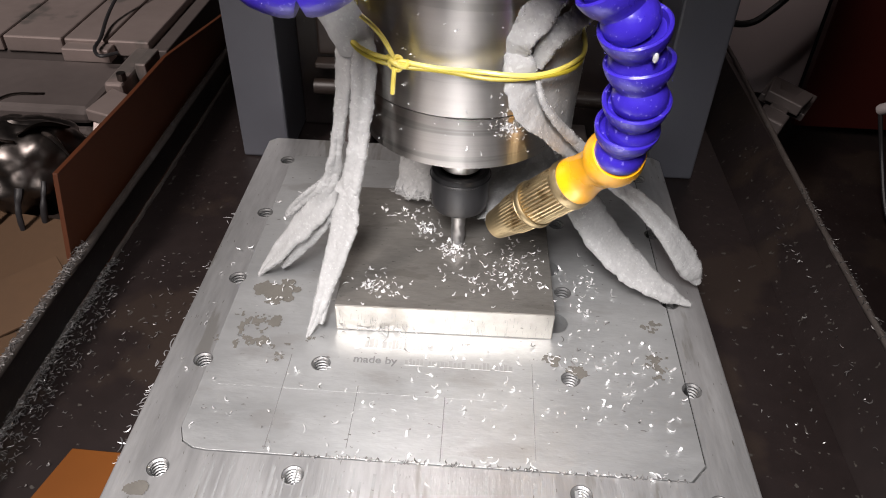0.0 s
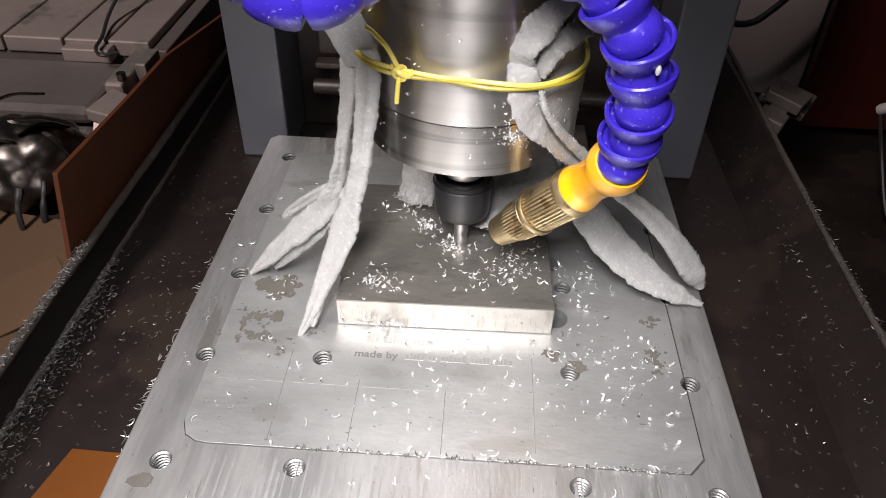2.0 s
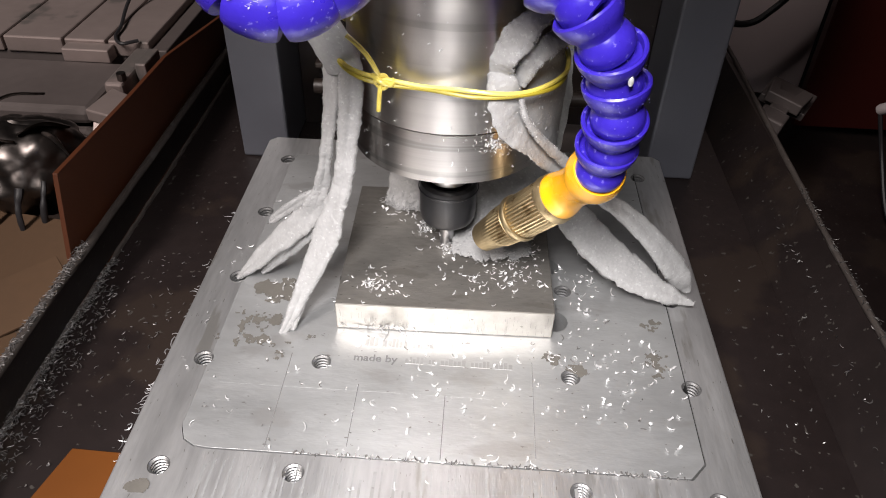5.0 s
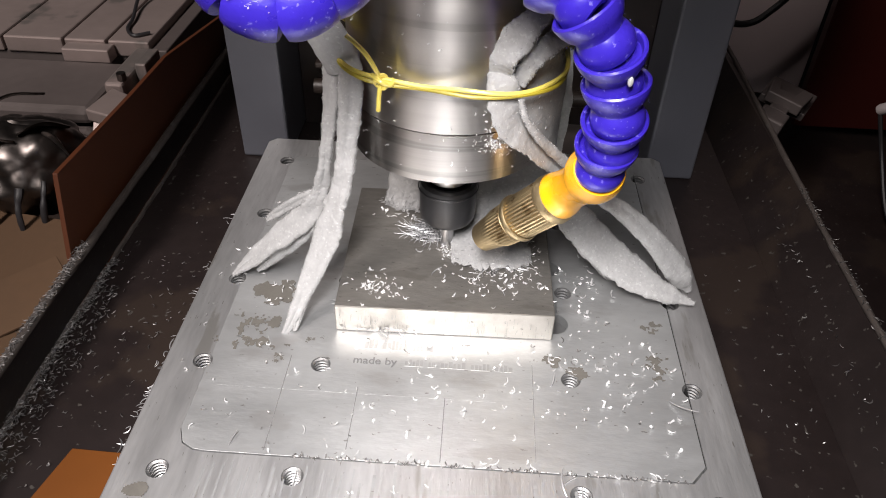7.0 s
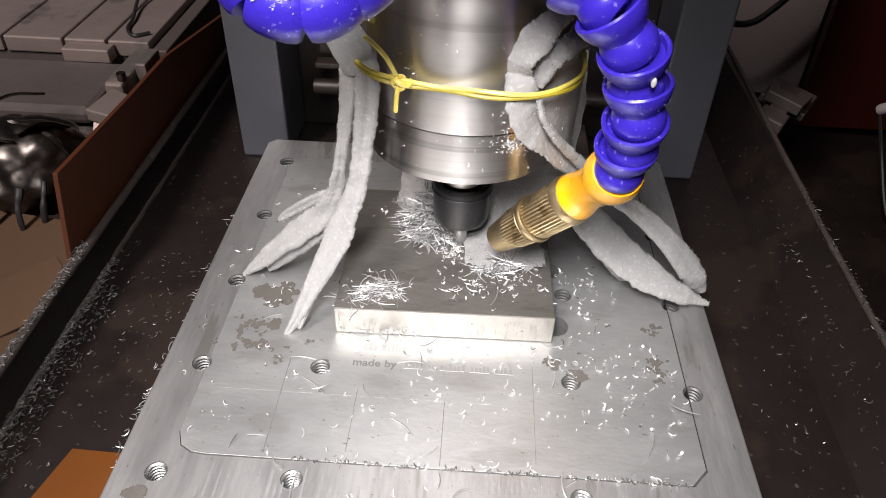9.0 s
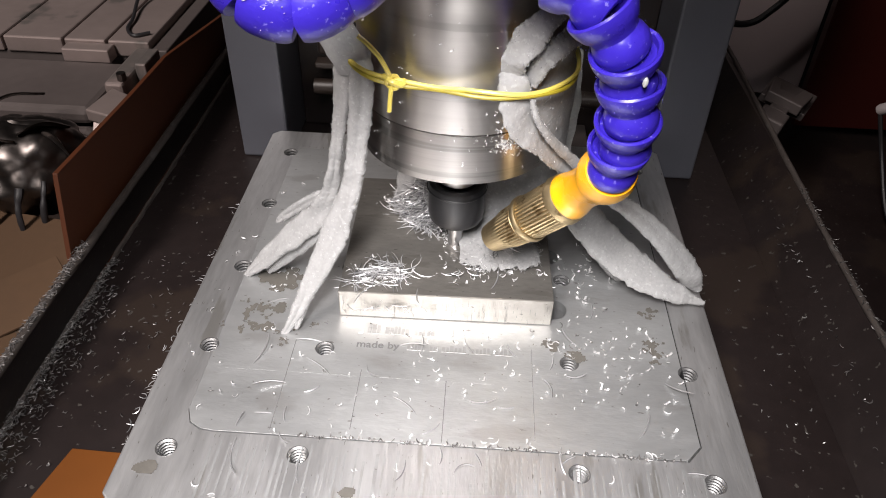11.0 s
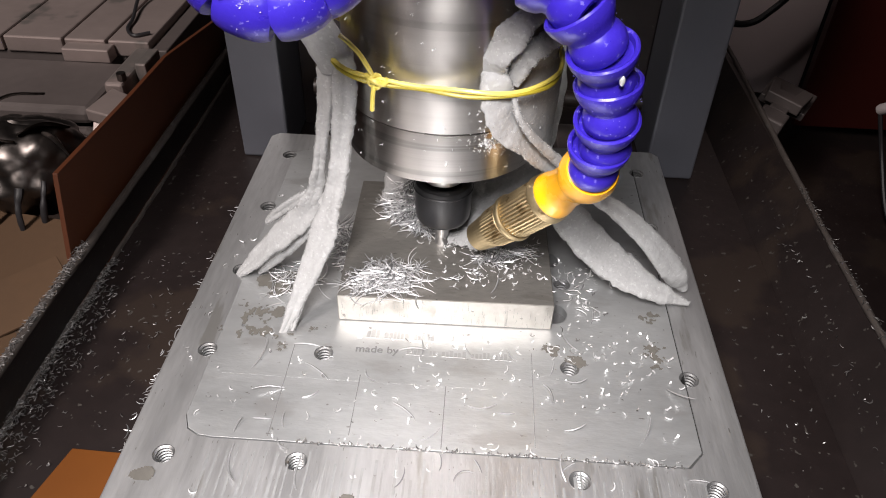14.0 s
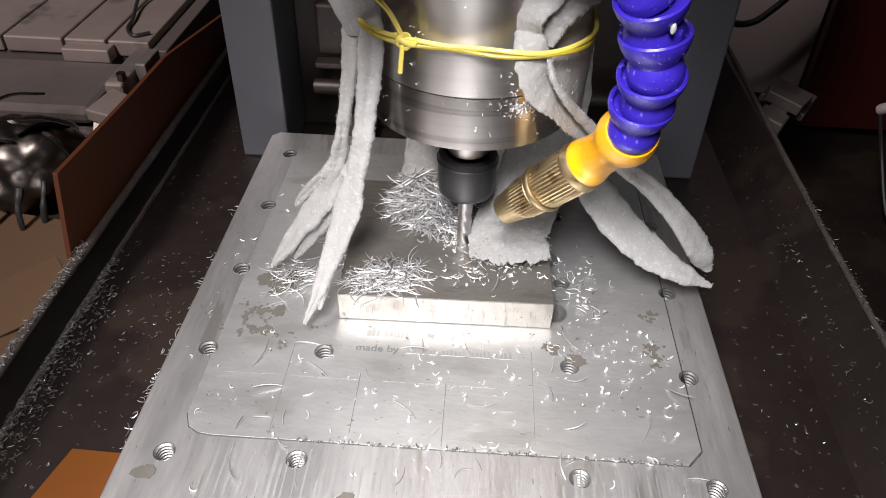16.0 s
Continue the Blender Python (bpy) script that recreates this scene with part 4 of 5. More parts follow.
def rag(parent, points, w0, w1, thick, seed, pivot, label="torn end lying beside the cutter"):
    """A wide torn sheet whose free end is ragged and fibrous."""
    rng = random.Random(seed)
    pv = Vector(pivot)
    path = [p - pv for p in spline(points, 100)]
    na, n = 46, 84
    bm = bmesh.new()
    grids = []
    for lay in (1, -1):
        g = []
        for i in range(na + 1):
            f = 2 * i / na - 1
            end = 0.985 - 0.05 * abs(f) ** 2.5 + 0.045 * noise.noise(Vector((f * 2.6, seed, 1))) + 0.028 * noise.noise(Vector((f * 9, seed, 4))) + 0.02 * noise.noise(Vector((f * 30, seed, 6)))
            col = []
            for j in range(n + 1):
                u = min(1.0, end * j / n)
                k = min(99, int(u * 100))
                c = path[k].lerp(path[k + 1], u * 100 - k)
                d = (path[k + 1] - path[max(0, k - 1)]).normalized()
                s = Vector((1, -0.2, 0.02))
                s = (s - d * s.dot(d)).normalized()
                q = s.cross(d)
                w = w0 + (w1 - w0) * u
                co = c + s * w * f * (1 + 0.10 * noise.noise(Vector((u * 14, f * 2, seed))))
                edge = min(1.0, 6 * (1 - abs(f)), 7 * (1 - j / n)) ** 0.6
                co += q * (0.0012 * noise.noise(Vector((f * 2.2, u * 4, seed))) + lay * thick * edge * (0.55 + 0.5 * noise.noise(co * 190)) + lay * edge * 0.0004 * noise.noise(co * 460))
                col.append(bm.verts.new(co))
            g.append(col)
        grids.append(g)
    for g in grids:
        for i in range(na):
            for j in range(n):
                bm.faces.new((g[i][j], g[i + 1][j], g[i + 1][j + 1], g[i][j + 1]))
    rim = [(i, 0) for i in range(na)] + [(na, j) for j in range(n)] + [(i, n) for i in range(na, 0, -1)] + [(0, j) for j in range(n, 0, -1)]
    for k in range(len(rim)):
        (a, b), (c, e) = rim[k], rim[(k + 1) % len(rim)]
        bm.faces.new((grids[0][a][b], grids[0][c][e], grids[1][c][e], grids[1][a][b]))
    hair = bmesh.new()
    for _ in range(700):
        i = rng.randrange(na)
        j = n - int(abs(rng.gauss(0, 9))) % n if rng.random() < 0.6 else rng.randrange(n // 2, n)
        p = grids[rng.randrange(2)][i][j].co.lerp(grids[0][i + 1][j].co, rng.random())
        run = Vector((rng.gauss(0, 1), rng.gauss(-0.5, 1), rng.gauss(0.1, 0.5))).normalized()
        ln = rng.uniform(0.0008, 0.0032)
        w = run.cross(Vector((0.1, 0.2, 1))).normalized() * 0.00009
        v = [hair.verts.new(c) for c in (p - w, p + w, p + run * ln * 0.5 + Vector((0, 0, 0.0003)), p + run * ln)]
        hair.faces.new((v[0], v[1], v[2]))
        hair.faces.new((v[0], v[2], v[3]))
        hair.faces.new((v[1], v[3], v[2]))
    ob = part("tail", bm, M_FELT, parent, label, True)
    part("fuzz", hair, M_FELT, ob, kind="stuff")
    ob.location = pivot
    return ob


def wrap_patch(parent, a0, a1, z0, z1, thick, seed, lower, upper):
    """Batting pressed round the spindle between two angles, with uneven edges."""
    bm = bmesh.new()
    na, nz = 84, 64
    layers = []
    for lay in (0, 1):
        grid = []
        for i in range(na + 1):
            u = i / na
            a = math.radians(a0 + (a1 - a0) * u)
            col = []
            for j in range(nz + 1):
                v = j / nz
                zb, ztop = z0 + lower(u), z1 + upper(u)
                z = zb + (ztop - zb) * v
                edge = min(1.0, 8 * min(u, 1 - u, v, 1 - v) + 0.15)
                r = SR + 0.0004 + (thick * edge * (1 - 0.55 * math.exp(-((z - 0.1155) / 0.005) ** 2)) if lay else 0.0)
                co = Vector((r * math.cos(a), r * math.sin(a), z))
                if lay:
                    co += Vector((math.cos(a), math.sin(a), 0)) * (0.0007 * noise.noise(co * 40 + Vector((seed, 0, 0))) + 0.00022 * noise.noise(co * 210) + 0.00012 * noise.noise(co * 900))
                    if j in (0, nz) or i in (0, na):
                        co.z += 0.0026 * noise.noise(co * 260) + 0.0014 * noise.noise(co * 800)
                col.append(bm.verts.new(co))
            grid.append(col)
        layers.append(grid)
    for g in layers:
        for i in range(na):
            for j in range(nz):
                bm.faces.new((g[i][j], g[i + 1][j], g[i + 1][j + 1], g[i][j + 1]))
    a, b = layers
    rim = [(i, 0) for i in range(na)] + [(na, j) for j in range(nz)] + [(i, nz) for i in range(na, 0, -1)] + [(0, j) for j in range(nz, 0, -1)]
    for k in range(len(rim)):
        p, q = rim[k], rim[(k + 1) % len(rim)]
        bm.faces.new((a[p[0]][p[1]], a[q[0]][q[1]], b[q[0]][q[1]], b[p[0]][p[1]]))
    rng = random.Random(seed)
    hair = bmesh.new()
    for _ in range(420):
        i, j = rng.randrange(na), (rng.randrange(nz) if rng.random() < 0.35 else 0)
        p = layers[1][i][j].co.lerp(layers[1][i + 1][j + 1].co, rng.random())
        out = Vector((p.x, p.y, 0)).normalized()
        side = out.cross(Vector((0, 0, 1)))
        run = (side * rng.gauss(0, 1) + Vector((0, 0, 1)) * rng.gauss(0, 1)).normalized()
        ln = rng.uniform(0.0006, 0.0018)
        w = out.cross(run) * 0.00009
        v = [hair.verts.new(c) for c in (p - w - out * 0.0002, p + w - out * 0.0002, p + run * ln * 0.5 + out * rng.uniform(0.0002, 0.0006), p + run * ln + out * rng.uniform(0, 0.0006))]
        hair.faces.new((v[0], v[1], v[2]))
        hair.faces.new((v[0], v[2], v[3]))
        hair.faces.new((v[1], v[3], v[2]))
    ob = part("wrap", bm, M_FELT, parent, "thick pad pressed round the spindle", True)
    part("fuzz", hair, M_FELT, ob, kind="stuff")
    return ob


def batting():
    lt = empty("batting_bundle", "white batting torn into strips trailing onto the bed", "batting", pose(AX, AY, 0), group="batting splash guards")
    o = Vector((AX, AY, 0))

    def loc(*pts):
        return [Vector(p) - o for p in pts]

    leaf(lt, "strip", [(-0.0487, 0.2340, 0.1225, 0.00421), (-0.0511, 0.2340, 0.1099, 0.00375), (-0.0528, 0.2345, 0.0963, 0.00286), (-0.0549, 0.2350, 0.0841, 0.00253), (-0.0568, 0.2360, 0.0734, 0.00260), (-0.0598, 0.2380, 0.0600, 0.00314), (-0.0645, 0.2395, 0.0500, 0.00391)], 0.0019, 1)
    leaf(lt, "strip", [(-0.0441, 0.2320, 0.1236, 0.00341), (-0.0441, 0.2315, 0.1115, 0.00429), (-0.0450, 0.2310, 0.0986, 0.00442), (-0.0465, 0.2305, 0.0873, 0.00371), (-0.0479, 0.2300, 0.0765, 0.00359), (-0.0506, 0.2295, 0.0638, 0.00456), (-0.0538, 0.2290, 0.0567, 0.00551)], 0.0022, 4)
    knee_a, knee_b = (-0.0591, 0.2385, 0.0583), (-0.0496, 0.23, 0.068)
    A = leaf(lt, "strip_end", [(-0.0591, 0.2385, 0.0583, 0.00270), (-0.0655, 0.2400, 0.0470, 0.00464), (-0.0751, 0.2420, 0.0369, 0.00548), (-0.0865, 0.2440, 0.0256, 0.00490), (-0.0979, 0.2455, 0.0135, 0.00328), (-0.1076, 0.2465, 0.0038, 0.00077)], 0.0022, 5, pivot=knee_a)
    A2 = leaf(lt, "strip_end", [(-0.0622, 0.2410, 0.0474, 0.00279), (-0.0708, 0.2430, 0.0334, 0.00337), (-0.0807, 0.2445, 0.0228, 0.00321), (-0.0889, 0.2455, 0.0142, 0.00227), (-0.0954, 0.2465, 0.0075, 0.00077)], 0.0018, 2, pivot=knee_a)
    A3 = leaf(lt, "strip_end", [(-0.0633, 0.2460, 0.0515, 0.00280), (-0.0711, 0.2500, 0.0461, 0.00238), (-0.0797, 0.2530, 0.0389, 0.00220), (-0.0865, 0.2560, 0.0323, 0.00199), (-0.0911, 0.2580, 0.0277, 0.00101)], 0.0016, 3, pivot=knee_a)
    B = leaf(lt, "strip_end", [(-0.0496, 0.2300, 0.0680, 0.00388), (-0.0537, 0.2280, 0.0566, 0.00505), (-0.0579, 0.2255, 0.0457, 0.00604), (-0.0638, 0.2225, 0.0331, 0.00502), (-0.0694, 0.2190, 0.0219, 0.00348), (-0.0749, 0.2145, 0.0113, 0.00234), (-0.0814, 0.2100, 0.0006, 0.00071)], 0.0022, 7, pivot=knee_b)
    B2 = leaf(lt, "strip_end", [(-0.0609, 0.2250, 0.0416, 0.00316), (-0.0656, 0.2222, 0.0302, 0.00367), (-0.0695, 0.2195, 0.0214, 0.00302), (-0.0724, 0.2160, 0.0133, 0.00211), (-0.0743, 0.2120, 0.0066, 0.00071)], 0.0014, 8, "frayed second tip", pivot=knee_b)
    part("crown", sweep([Vector(p) - o for p in spline([(-0.0460, 0.232, 0.114), (-0.0490, 0.2290, 0.124), (-0.0540, 0.2270, 0.135), (-0.0600, 0.2260, 0.146), (-0.0680, 0.2260, 0.160), (-0.0780, 0.2290, 0.172)], 24)],
                        lambda u: 0.0068 + 0.004 * u, lambda u: 0.0018, 24, lambda u: Vector((0.7, -0.3, 0.6)), 0.0008, 9), M_FELT, lt, "gathered top", True)
    rt = empty("batting_pad", "white fibrous batting pad wrapped round the spindle with long tails", "batting", pose(AX, AY, 0), group="batting splash guards")
    wrap_patch(rt, -62, 42, 0.072, 0.124, 0.0034, 3, lambda u: 0.075 * max(0, 0.36 - u) - 0.004 * u, lambda u: 0.003 * math.sin(7 * u))
    leaf(rt, "lobe", [(0.0069, 0.2245, 0.1210, 0.00407), (0.0079, 0.2218, 0.1171, 0.00555), (0.0095, 0.2202, 0.1098, 0.00638), (0.0134, 0.2210, 0.1015, 0.00615), (0.0195, 0.2245, 0.0931, 0.00495), (0.0276, 0.2310, 0.0824, 0.00352), (0.0359, 0.2380, 0.0717, 0.00216)], 0.0015, 15, "torn lobe hanging over the spindle", rough=0.0002, hollow=0.0)
    leaf(rt, "fold", [(0.0138, 0.2200, 0.1153, 0.00055), (0.0160, 0.2190, 0.1077, 0.00113), (0.0204, 0.2203, 0.1001, 0.00154), (0.0268, 0.2252, 0.0912, 0.00179), (0.0359, 0.2325, 0.0796, 0.00188)], 0.0009, 16, "rolled edge of the pad", rough=0.00015, hollow=0.0)
    leaf(rt, "flap", [(0.0068, 0.2250, 0.1155, 0.00338), (0.0074, 0.2222, 0.1248, 0.00436), (0.0118, 0.2200, 0.1340, 0.00492), (0.0177, 0.2215, 0.1409, 0.00415), (0.0242, 0.2265, 0.1463, 0.00347)], 0.0013, 11, "flap folded out above the wire", rough=0.0002, hollow=0.2)
    leaf(rt, "flap", [(0.0135, 0.2250, 0.1162, 0.00262), (0.0171, 0.2235, 0.1251, 0.00309), (0.0225, 0.2250, 0.1301, 0.00361), (0.0281, 0.2290, 0.1336, 0.00362), (0.0347, 0.2355, 0.1358, 0.00275)], 0.0012, 12, "flap folded out above the wire", rough=0.0002, hollow=0.2)
    c1 = leaf(rt, "tail", [(0.0345, 0.2480, 0.0553, 0.00597), (0.0446, 0.2500, 0.0424, 0.00728), (0.0563, 0.2500, 0.0292, 0.00833), (0.0698, 0.2470, 0.0194, 0.00813), (0.0826, 0.2430, 0.0134, 0.00581), (0.0921, 0.2415, 0.0102, 0.00320), (0.1000, 0.2405, 0.0081, 0.00074)], 0.0032, 21, pivot=(0.0345, 0.248, 0.0553), hollow=0.15)
    c2 = leaf(rt, "tail", [(0.0482, 0.2540, 0.0563, 0.00268), (0.0564, 0.2530, 0.0513, 0.00350), (0.0667, 0.2510, 0.0447, 0.00489), (0.0774, 0.2500, 0.0351, 0.00552), (0.0869, 0.2495, 0.0244, 0.00563), (0.0943, 0.2500, 0.0141, 0.00460), (0.0998, 0.2510, 0.0058, 0.00153)], 0.0030, 22, pivot=(0.0482, 0.254, 0.0563), hollow=0.15)
    leaf(rt, "tail", [(0.0371, 0.2560, 0.0434, 0.00192), (0.0442, 0.2570, 0.0331, 0.00221), (0.0522, 0.2580, 0.0218, 0.00227), (0.0603, 0.2580, 0.0108, 0.00206), (0.0669, 0.2580, 0.0027, 0.00104)], 0.0016, 23, "thin trailing shred")
    bk = empty("rag_of_batting", "white batting hanging behind the spindle, its end lying on the workpiece", "batting", pose(AX, AY, 0), group="batting splash guards")
    r1 = [rag(bk, loc((0.024, 0.292, 0.100), (0.0260, 0.296, 0.072), (0.0220, 0.288, 0.045), (0.0150, 0.274, 0.027), (0.0100, 0.262, 0.0215), (0.0105, 0.2395, 0.0200)), 0.0150, 0.0180, 0.0018, 31, loc((0.024, 0.292, 0.100))[0])]
    rag(bk, loc((-0.0310, 0.294, 0.100), (-0.0315, 0.296, 0.070), (-0.0310, 0.294, 0.045), (-0.0320, 0.289, 0.0260), (-0.0335, 0.2830, 0.0180)), 0.0065, 0.0090, 0.0020, 36, loc((-0.031, 0.294, 0.100))[0], "short rear end")
    return lt, rt, bk, (A, A2, A3, B, B2), (c1, c2), r1


LEFT, RIGHT, REAR, LEFT_STRIPS, RIGHT_TAILS, REAR_TAIL = batting()


# ---------------------------------------------------------------- swarf that builds up
def heap(name, label, rx, ry, h, n, seed, lmax=0.017):
    rng = random.Random(seed)
    bm = bmesh.new()
    for _ in range(n):
        a, q = rng.uniform(0, 6.283), math.sqrt(rng.random()) * rng.uniform(0.75, 1.25)
        x, y = rx * q * math.cos(a), ry * q * math.sin(a)
        z = h * max(0.04, 1 - q * q) * rng.uniform(0.1, 1.0) + 0.0006
        curl(bm, Vector((x, y, z)), rng, rng.uniform(0.45 * lmax, 1.1 * lmax), rng.uniform(0.33, 0.95) * lmax, rng.uniform(0.00018, 0.00036) * (1.25 if h > 0.012 else 1.0), 0.10 + 0.42 * min(1.0, h / 0.019), 0.3)
    return solid(name, bm, M_SWARF, label, "metal shavings", kind="stuff")


# (rest x, rest y, rest z, half sizes, height, count, start, end of its growth)
HEAPS = [(-0.0170, 0.2760, WZ, 0.011, 0.012, 0.019, 460, 7.2, 8.3), (-0.0235, 0.2810, WZ, 0.014, 0.012, 0.022, 480, 9.4, 11.5), (-0.0370, 0.2300, WZ, 0.0140, 0.0075, 0.003, 46, 8.2, 9.1),
         (-0.0340, 0.2300, WZ, 0.017, 0.0105, 0.004, 95, 10.4, 12.2), (0.0150, 0.2500, WZ, 0.012, 0.004, 0.004, 60, 6.2, 7.2), (-0.0010, 0.2330, WZ, 0.010, 0.004, 0.002, 9, 7.7, 8.9),
         (-0.0780, 0.2420, 0.0, 0.013, 0.012, 0.003, 34, 10.2, 12.3), (0.0500, 0.2450, 0.0, 0.009, 0.020, 0.002, 14, 8.0, 12.0), (-0.0570, 0.2650, 0.0, 0.006, 0.020, 0.012, 150, 10.6, 12.4),
         (-0.0190, 0.2700, WZ, 0.007, 0.007, 0.004, 60, 5.6, 6.4), (-0.0120, 0.2880, WZ, 0.024, 0.009, 0.011, 200, 12.4, 14.2)]


def build_heaps():
    out = []
    for i, (x, y, z, rx, ry, h, n, t0, t1) in enumerate(HEAPS):
        out.append(heap("swarf_heap", "tangled bright aluminium shavings thrown off by the cutter", rx, ry, h, int(n * 1.6), 40 + i, 0.0065 if h < 0.0025 else 0.021 if h > 0.012 else 0.019))
    return out


SWARF = build_heaps()
# single shavings on the bed: x, y, turn, length, radius, time they land
SINGLES = [(0.0845, 0.1870, 80, 0.013, 0.022, 6.9), (-0.0735, 0.1790, -50, 0.013, 0.020, 9.6), (-0.0830, 0.2250, 10, 0.012, 0.016, 8.4), (-0.020, 0.2180, 75, 0.010, 0.014, 10.2), (0.0700, 0.1690, -35, 0.012, 0.020, 8.2),
           (0.0200, 0.2040, -60, 0.008, 0.012, 7.6), (-0.0200, 0.2030, 25, 0.012, 0.018, 8.6), (-0.0560, 0.1895, 5, 0.014, 0.030, 8.9), (0.0350, 0.1840, -25, 0.014, 0.018, 9.8), (-0.0800, 0.1960, 15, 0.016, 0.020, 10.8),
           (-0.0300, 0.2290, 60, 0.012, 0.016, 8.8), (0.0130, 0.2300, 85, 0.010, 0.014, 7.9), (0.0560, 0.2300, 20, 0.010, 0.016, 8.0), (-0.0790, 0.1440, 30, 0.018, 0.016, 10.0), (0.0440, 0.2120, 50, 0.010, 0.014, 11.0)]
_rng = random.Random(404)
SINGLES += [(_rng.uniform(-0.088, 0.088), _rng.uniform(0.136, 0.206), _rng.uniform(-90, 90), _rng.uniform(0.006, 0.012), _rng.uniform(0.006, 0.018), _rng.uniform(6.2, 11.8)) for _ in range(24)]


def build_singles():
    out = []
    for i, (x, y, rz, ln, r, tl) in enumerate(SINGLES):
        rng = random.Random(90 + i)
        bm = bmesh.new()
        curl(bm, Vector((0, 0, 0)), rng, ln, r, 0.00038)
        lo = min(v.co.z for v in bm.verts)
        moved(bm, Matrix.Translation((0, 0, -lo + 0.0002)))
        out.append(solid("swarf_curl", bm, M_SWARF, "single curled bright shaving lying on the bed", "metal shaving", True, "single shavings"))
    return out


CURLS = build_singles()


# ---------------------------------------------------------------- movement
SCALE = 0.557e-3
TURN = ((0, -54), (0.5, -223), (1, -382), (1.5, -549), (2, -714), (2.5, -870), (3, -1033), (3.5, -1188), (4, -1346), (4.2, -1416), (4.6, -1520), (6.3, -1812), (6.5, -1845), (7, -1934), (7.5, -2010), (8, -2085),
        (8.5, -2162), (9, -2217), (9.2, -2242), (11.3, -2470), (11.5, -2492.5), (12, -2540.8), (12.5, -2586), (13, -2634.5), (13.5, -2683), (14, -2730), (14.5, -2778), (15, -2824.7), (15.17, -2841), (16, -2841))
RADIUS = ((0, 5.9), (4.6, 5.9), (6.3, 7.2), (6.5, 7.9), (8, 7.95), (8.5, 8.3), (9, 9.4), (9.2, 9.4), (10.4, 9.6), (11.3, 10.46), (12, 10.67), (16, 10.67))
HEIGHT = ((0, 4.85), (3.95, -7.0), (4.2, -7.25), (15.2, -7.25), (15.3, -3.4), (15.5, 5.3), (15.7, 11.8), (15.9, 18.3), (16, 18.6))


def along(table, t):
    return float(np.interp(t, [a for a, _ in table], [b for _, b in table]))


def head_at(t):
    """Shift of the spindle in x and z, and of the bed in y, in metres."""
    a, r = radians(along(TURN, t)), along(RADIUS, t)
    return (5.87 + r * math.cos(a)) * SCALE, along(HEIGHT, t) * SCALE, (-0.96 + r * math.sin(a)) * SCALE


TIMES = [i / 10 for i in range(161)]
# slow drift of the strips' ends, in degrees; once they lie on the bed the head's circles swing them too
DRIFT_A = ((0, -8.0), (1, -7.5), (2, -3.0), (3, -0.9), (3.5, 0.0), (4, 0.3), (6.5, 1.1), (7, 2.7), (7.5, 2.0), (8.5, 1.4), (9, 0.0), (11.5, -0.9), (12.5, -1.1), (13.5, 1.3), (14.5, 1.3), (15.2, -1.4), (15.6, -8.5), (16, -12.5))
DRIFT_B = ((0, -9.5), (1, -8.5), (2, -5.0), (3, -1.8), (3.5, -0.6), (4, 3.0), (6.5, 1.2), (7, 1.5), (7.5, 1.5), (8.5, 1.2), (9, 0.0), (11.5, 1.3), (12.5, 0.3), (13.5, 1.8), (14.5, 3.3), (15.2, 0.7), (15.6, -5.0), (16, -8.5))
SWING_C = ((0, 7.1), (3.5, 0.6), (7, 0.0), (12.5, -0.6), (15.2, 1.0), (16, 3.4))
SWING_D = ((0, 2.1), (3.5, 0.5), (7, -0.2), (12.5, -1.2), (15.2, 0.1), (16, 1.8))


def swing(table, per_mm, t):
    w = min(1.0, max(0.0, (t - 2.0) / 1.5))
    return along(table, t) + w * per_mm * (head_at(min(t, 15.15))[0] * 1000 - 6.12)


SWING_R = ((0, 13), (3.4, 11), (4.2, 4), (6.3, 2), (7, 0), (12.6, 0), (13.3, 4), (14.5, 9), (15.2, 5), (15.6, 0), (16, 0))


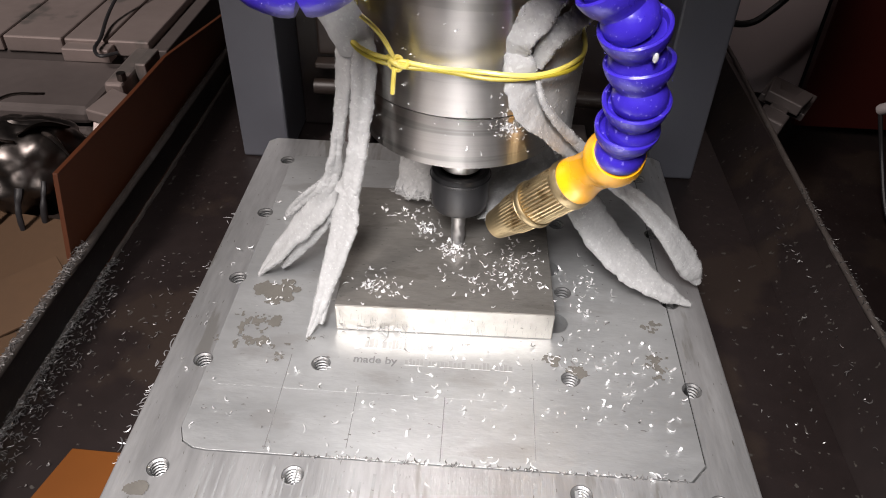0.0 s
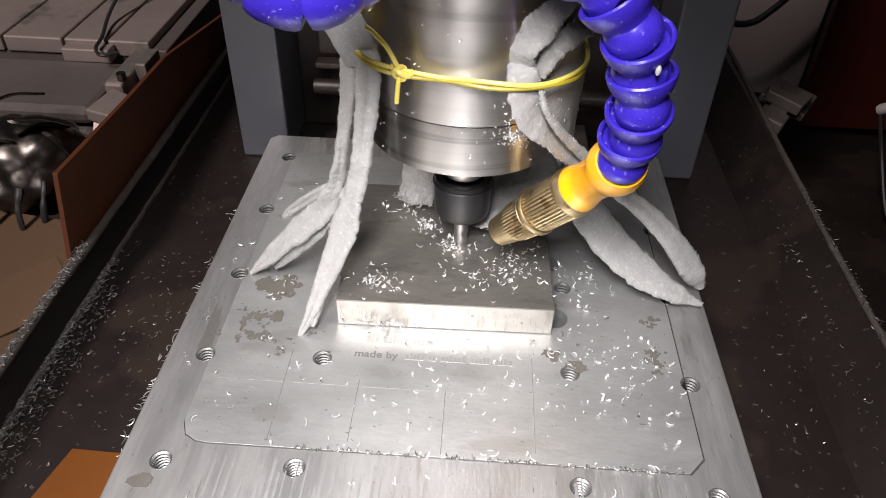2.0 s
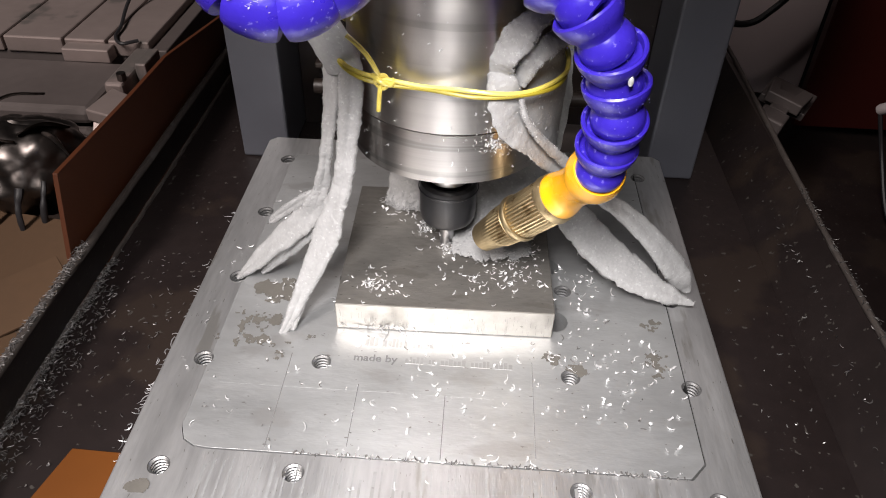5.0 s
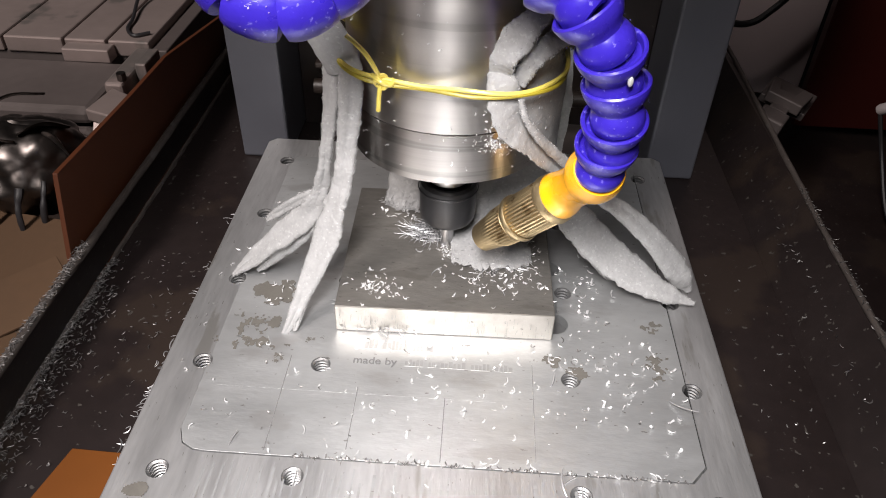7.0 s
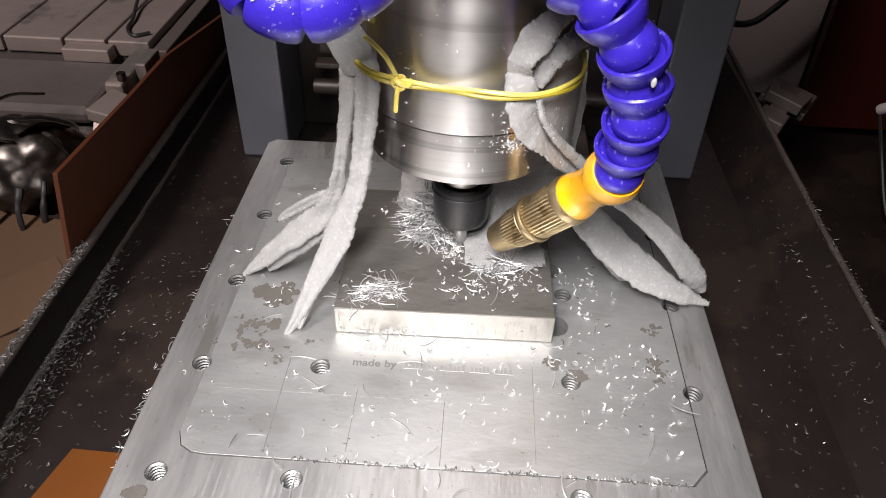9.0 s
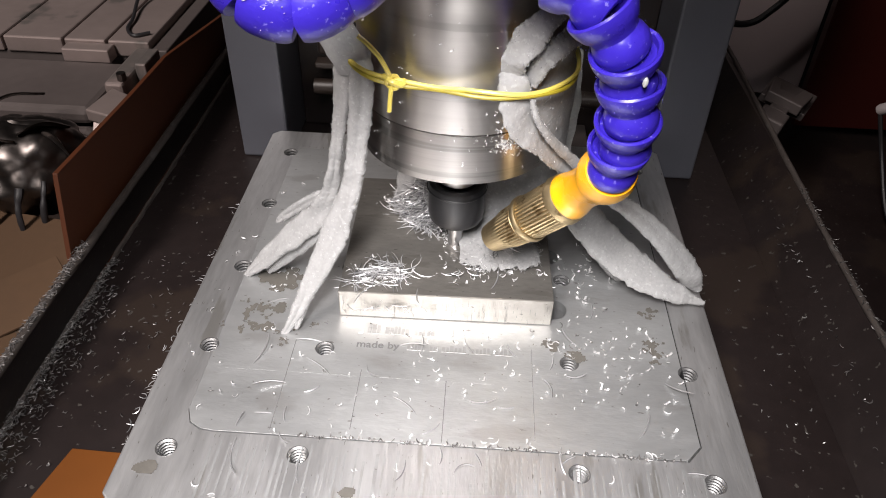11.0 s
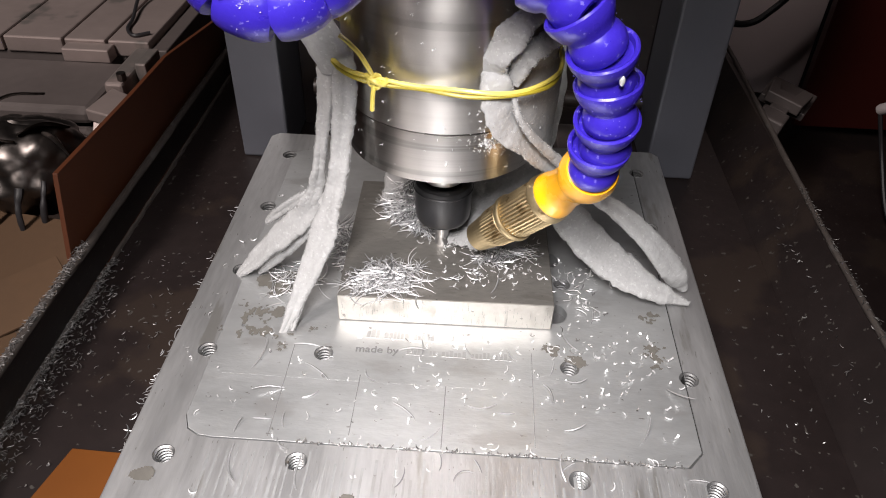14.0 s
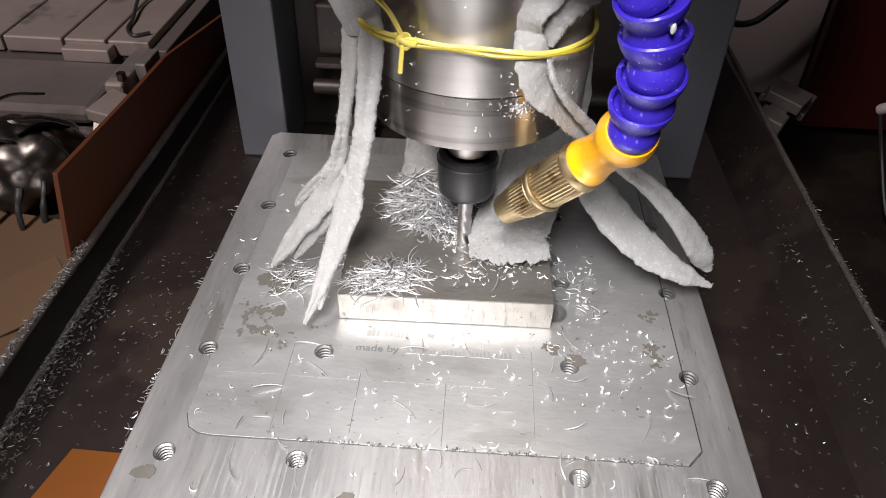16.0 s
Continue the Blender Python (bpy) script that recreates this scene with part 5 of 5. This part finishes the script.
def motions():
    head = [(t, *head_at(t)) for t in TIMES]
    for ob in (BED, WORK, BED_CHIPS, WORK_CHIPS, EDGE_SWARF, BED_CHIPS_SHADED):
        walk(ob, [(t, pose(0, by, 0)) for t, hx, hz, by in head])
    for ob in (SPINDLE, WIRE, LEFT, RIGHT, REAR):
        walk(ob, [(t, pose(AX + hx, AY, hz)) for t, hx, hz, by in head])
    for ob in (HOSE, AIR_HOSE, NOZZLE):
        walk(ob, [(t, pose(hx, 0, hz)) for t, hx, hz, by in head])
    # the loose cable is pulled back over the table
    walk(CABLE, [(0, pose(-0.009, -0.036, 0)), (3.0, pose(-0.008, -0.034, 0)), (4.2, pose(-0.006, -0.028, 0)), (6.2, pose(0, 0, 0)), (16, pose(0, 0, 0))])
    # the cutter and its nut turn
    for ob in SPINDLE.children:
        if ob.name.startswith(("end_mill", "collet_nut")):
            walk(ob, [(i / 15, pose(0, 0, 0, 0, 0, 80 * i)) for i in range(241)])
    # strips swing as their ends drag
    for ob in LEFT_STRIPS[:3]:
        p = ob.location.copy()
        walk(ob, [(t, pose(p.x, p.y, p.z, 0, swing(DRIFT_A, 0.6, t), 0)) for t in TIMES[::2]])
    for ob in LEFT_STRIPS[3:]:
        p = ob.location.copy()
        walk(ob, [(t, pose(p.x, p.y, p.z, 0, swing(DRIFT_B, 0.87, t), 0)) for t in TIMES[::2]])
    for table, ob in zip((SWING_C, SWING_D), RIGHT_TAILS):
        p = ob.location.copy()
        walk(ob, [(t, pose(p.x, p.y, p.z, 0, along(table, t), 0)) for t in TIMES[::5]])
    for ob in REAR_TAIL:
        p = ob.location.copy()
        walk(ob, [(t, pose(p.x, p.y + 0.0014 * along(SWING_R, t), p.z + 0.0004 * along(SWING_R, t) - (0.75 * max(0.0, head_at(t)[1] + 0.004) if t > 15 else 0.0), 0, 0, 0)) for t in TIMES[::2]])
    # swarf wells up from the cut and spreads to where it lies
    for ob, (x, y, z, rx, ry, h, n, t0, t1) in zip(SWARF, HEAPS):
        rows = []
        for t in TIMES:
            hx, hz, by = head_at(t)
            u = min(1.0, max(0.0, (t - t0) / (t1 - t0)))
            rows.append((t, pose(x, y + by, z - (1 - u) * (h + 0.009), 0, 0, 25 * u)))
        walk(ob, rows)
    for ob, (x, y, rz, ln, r, tl) in zip(CURLS, SINGLES):
        rows = []
        inside = WX0 < x < WX1 and y > WY0
        for t in TIMES:
            hx, hz, by = head_at(t)
            u = min(1.0, max(0.0, (t - tl + 0.4) / 0.4))
            sx, sy = -0.0068, 0.2610
            rows.append((t, pose(sx + (x - sx) * u, sy + (y - sy) * u + by, (0.004 if u == 0 else (WZ if inside else 0.0) + 0.02 * math.sin(math.pi * u)), 0, 0, rz - 80 * (1 - u))))
        walk(ob, rows)


motions()
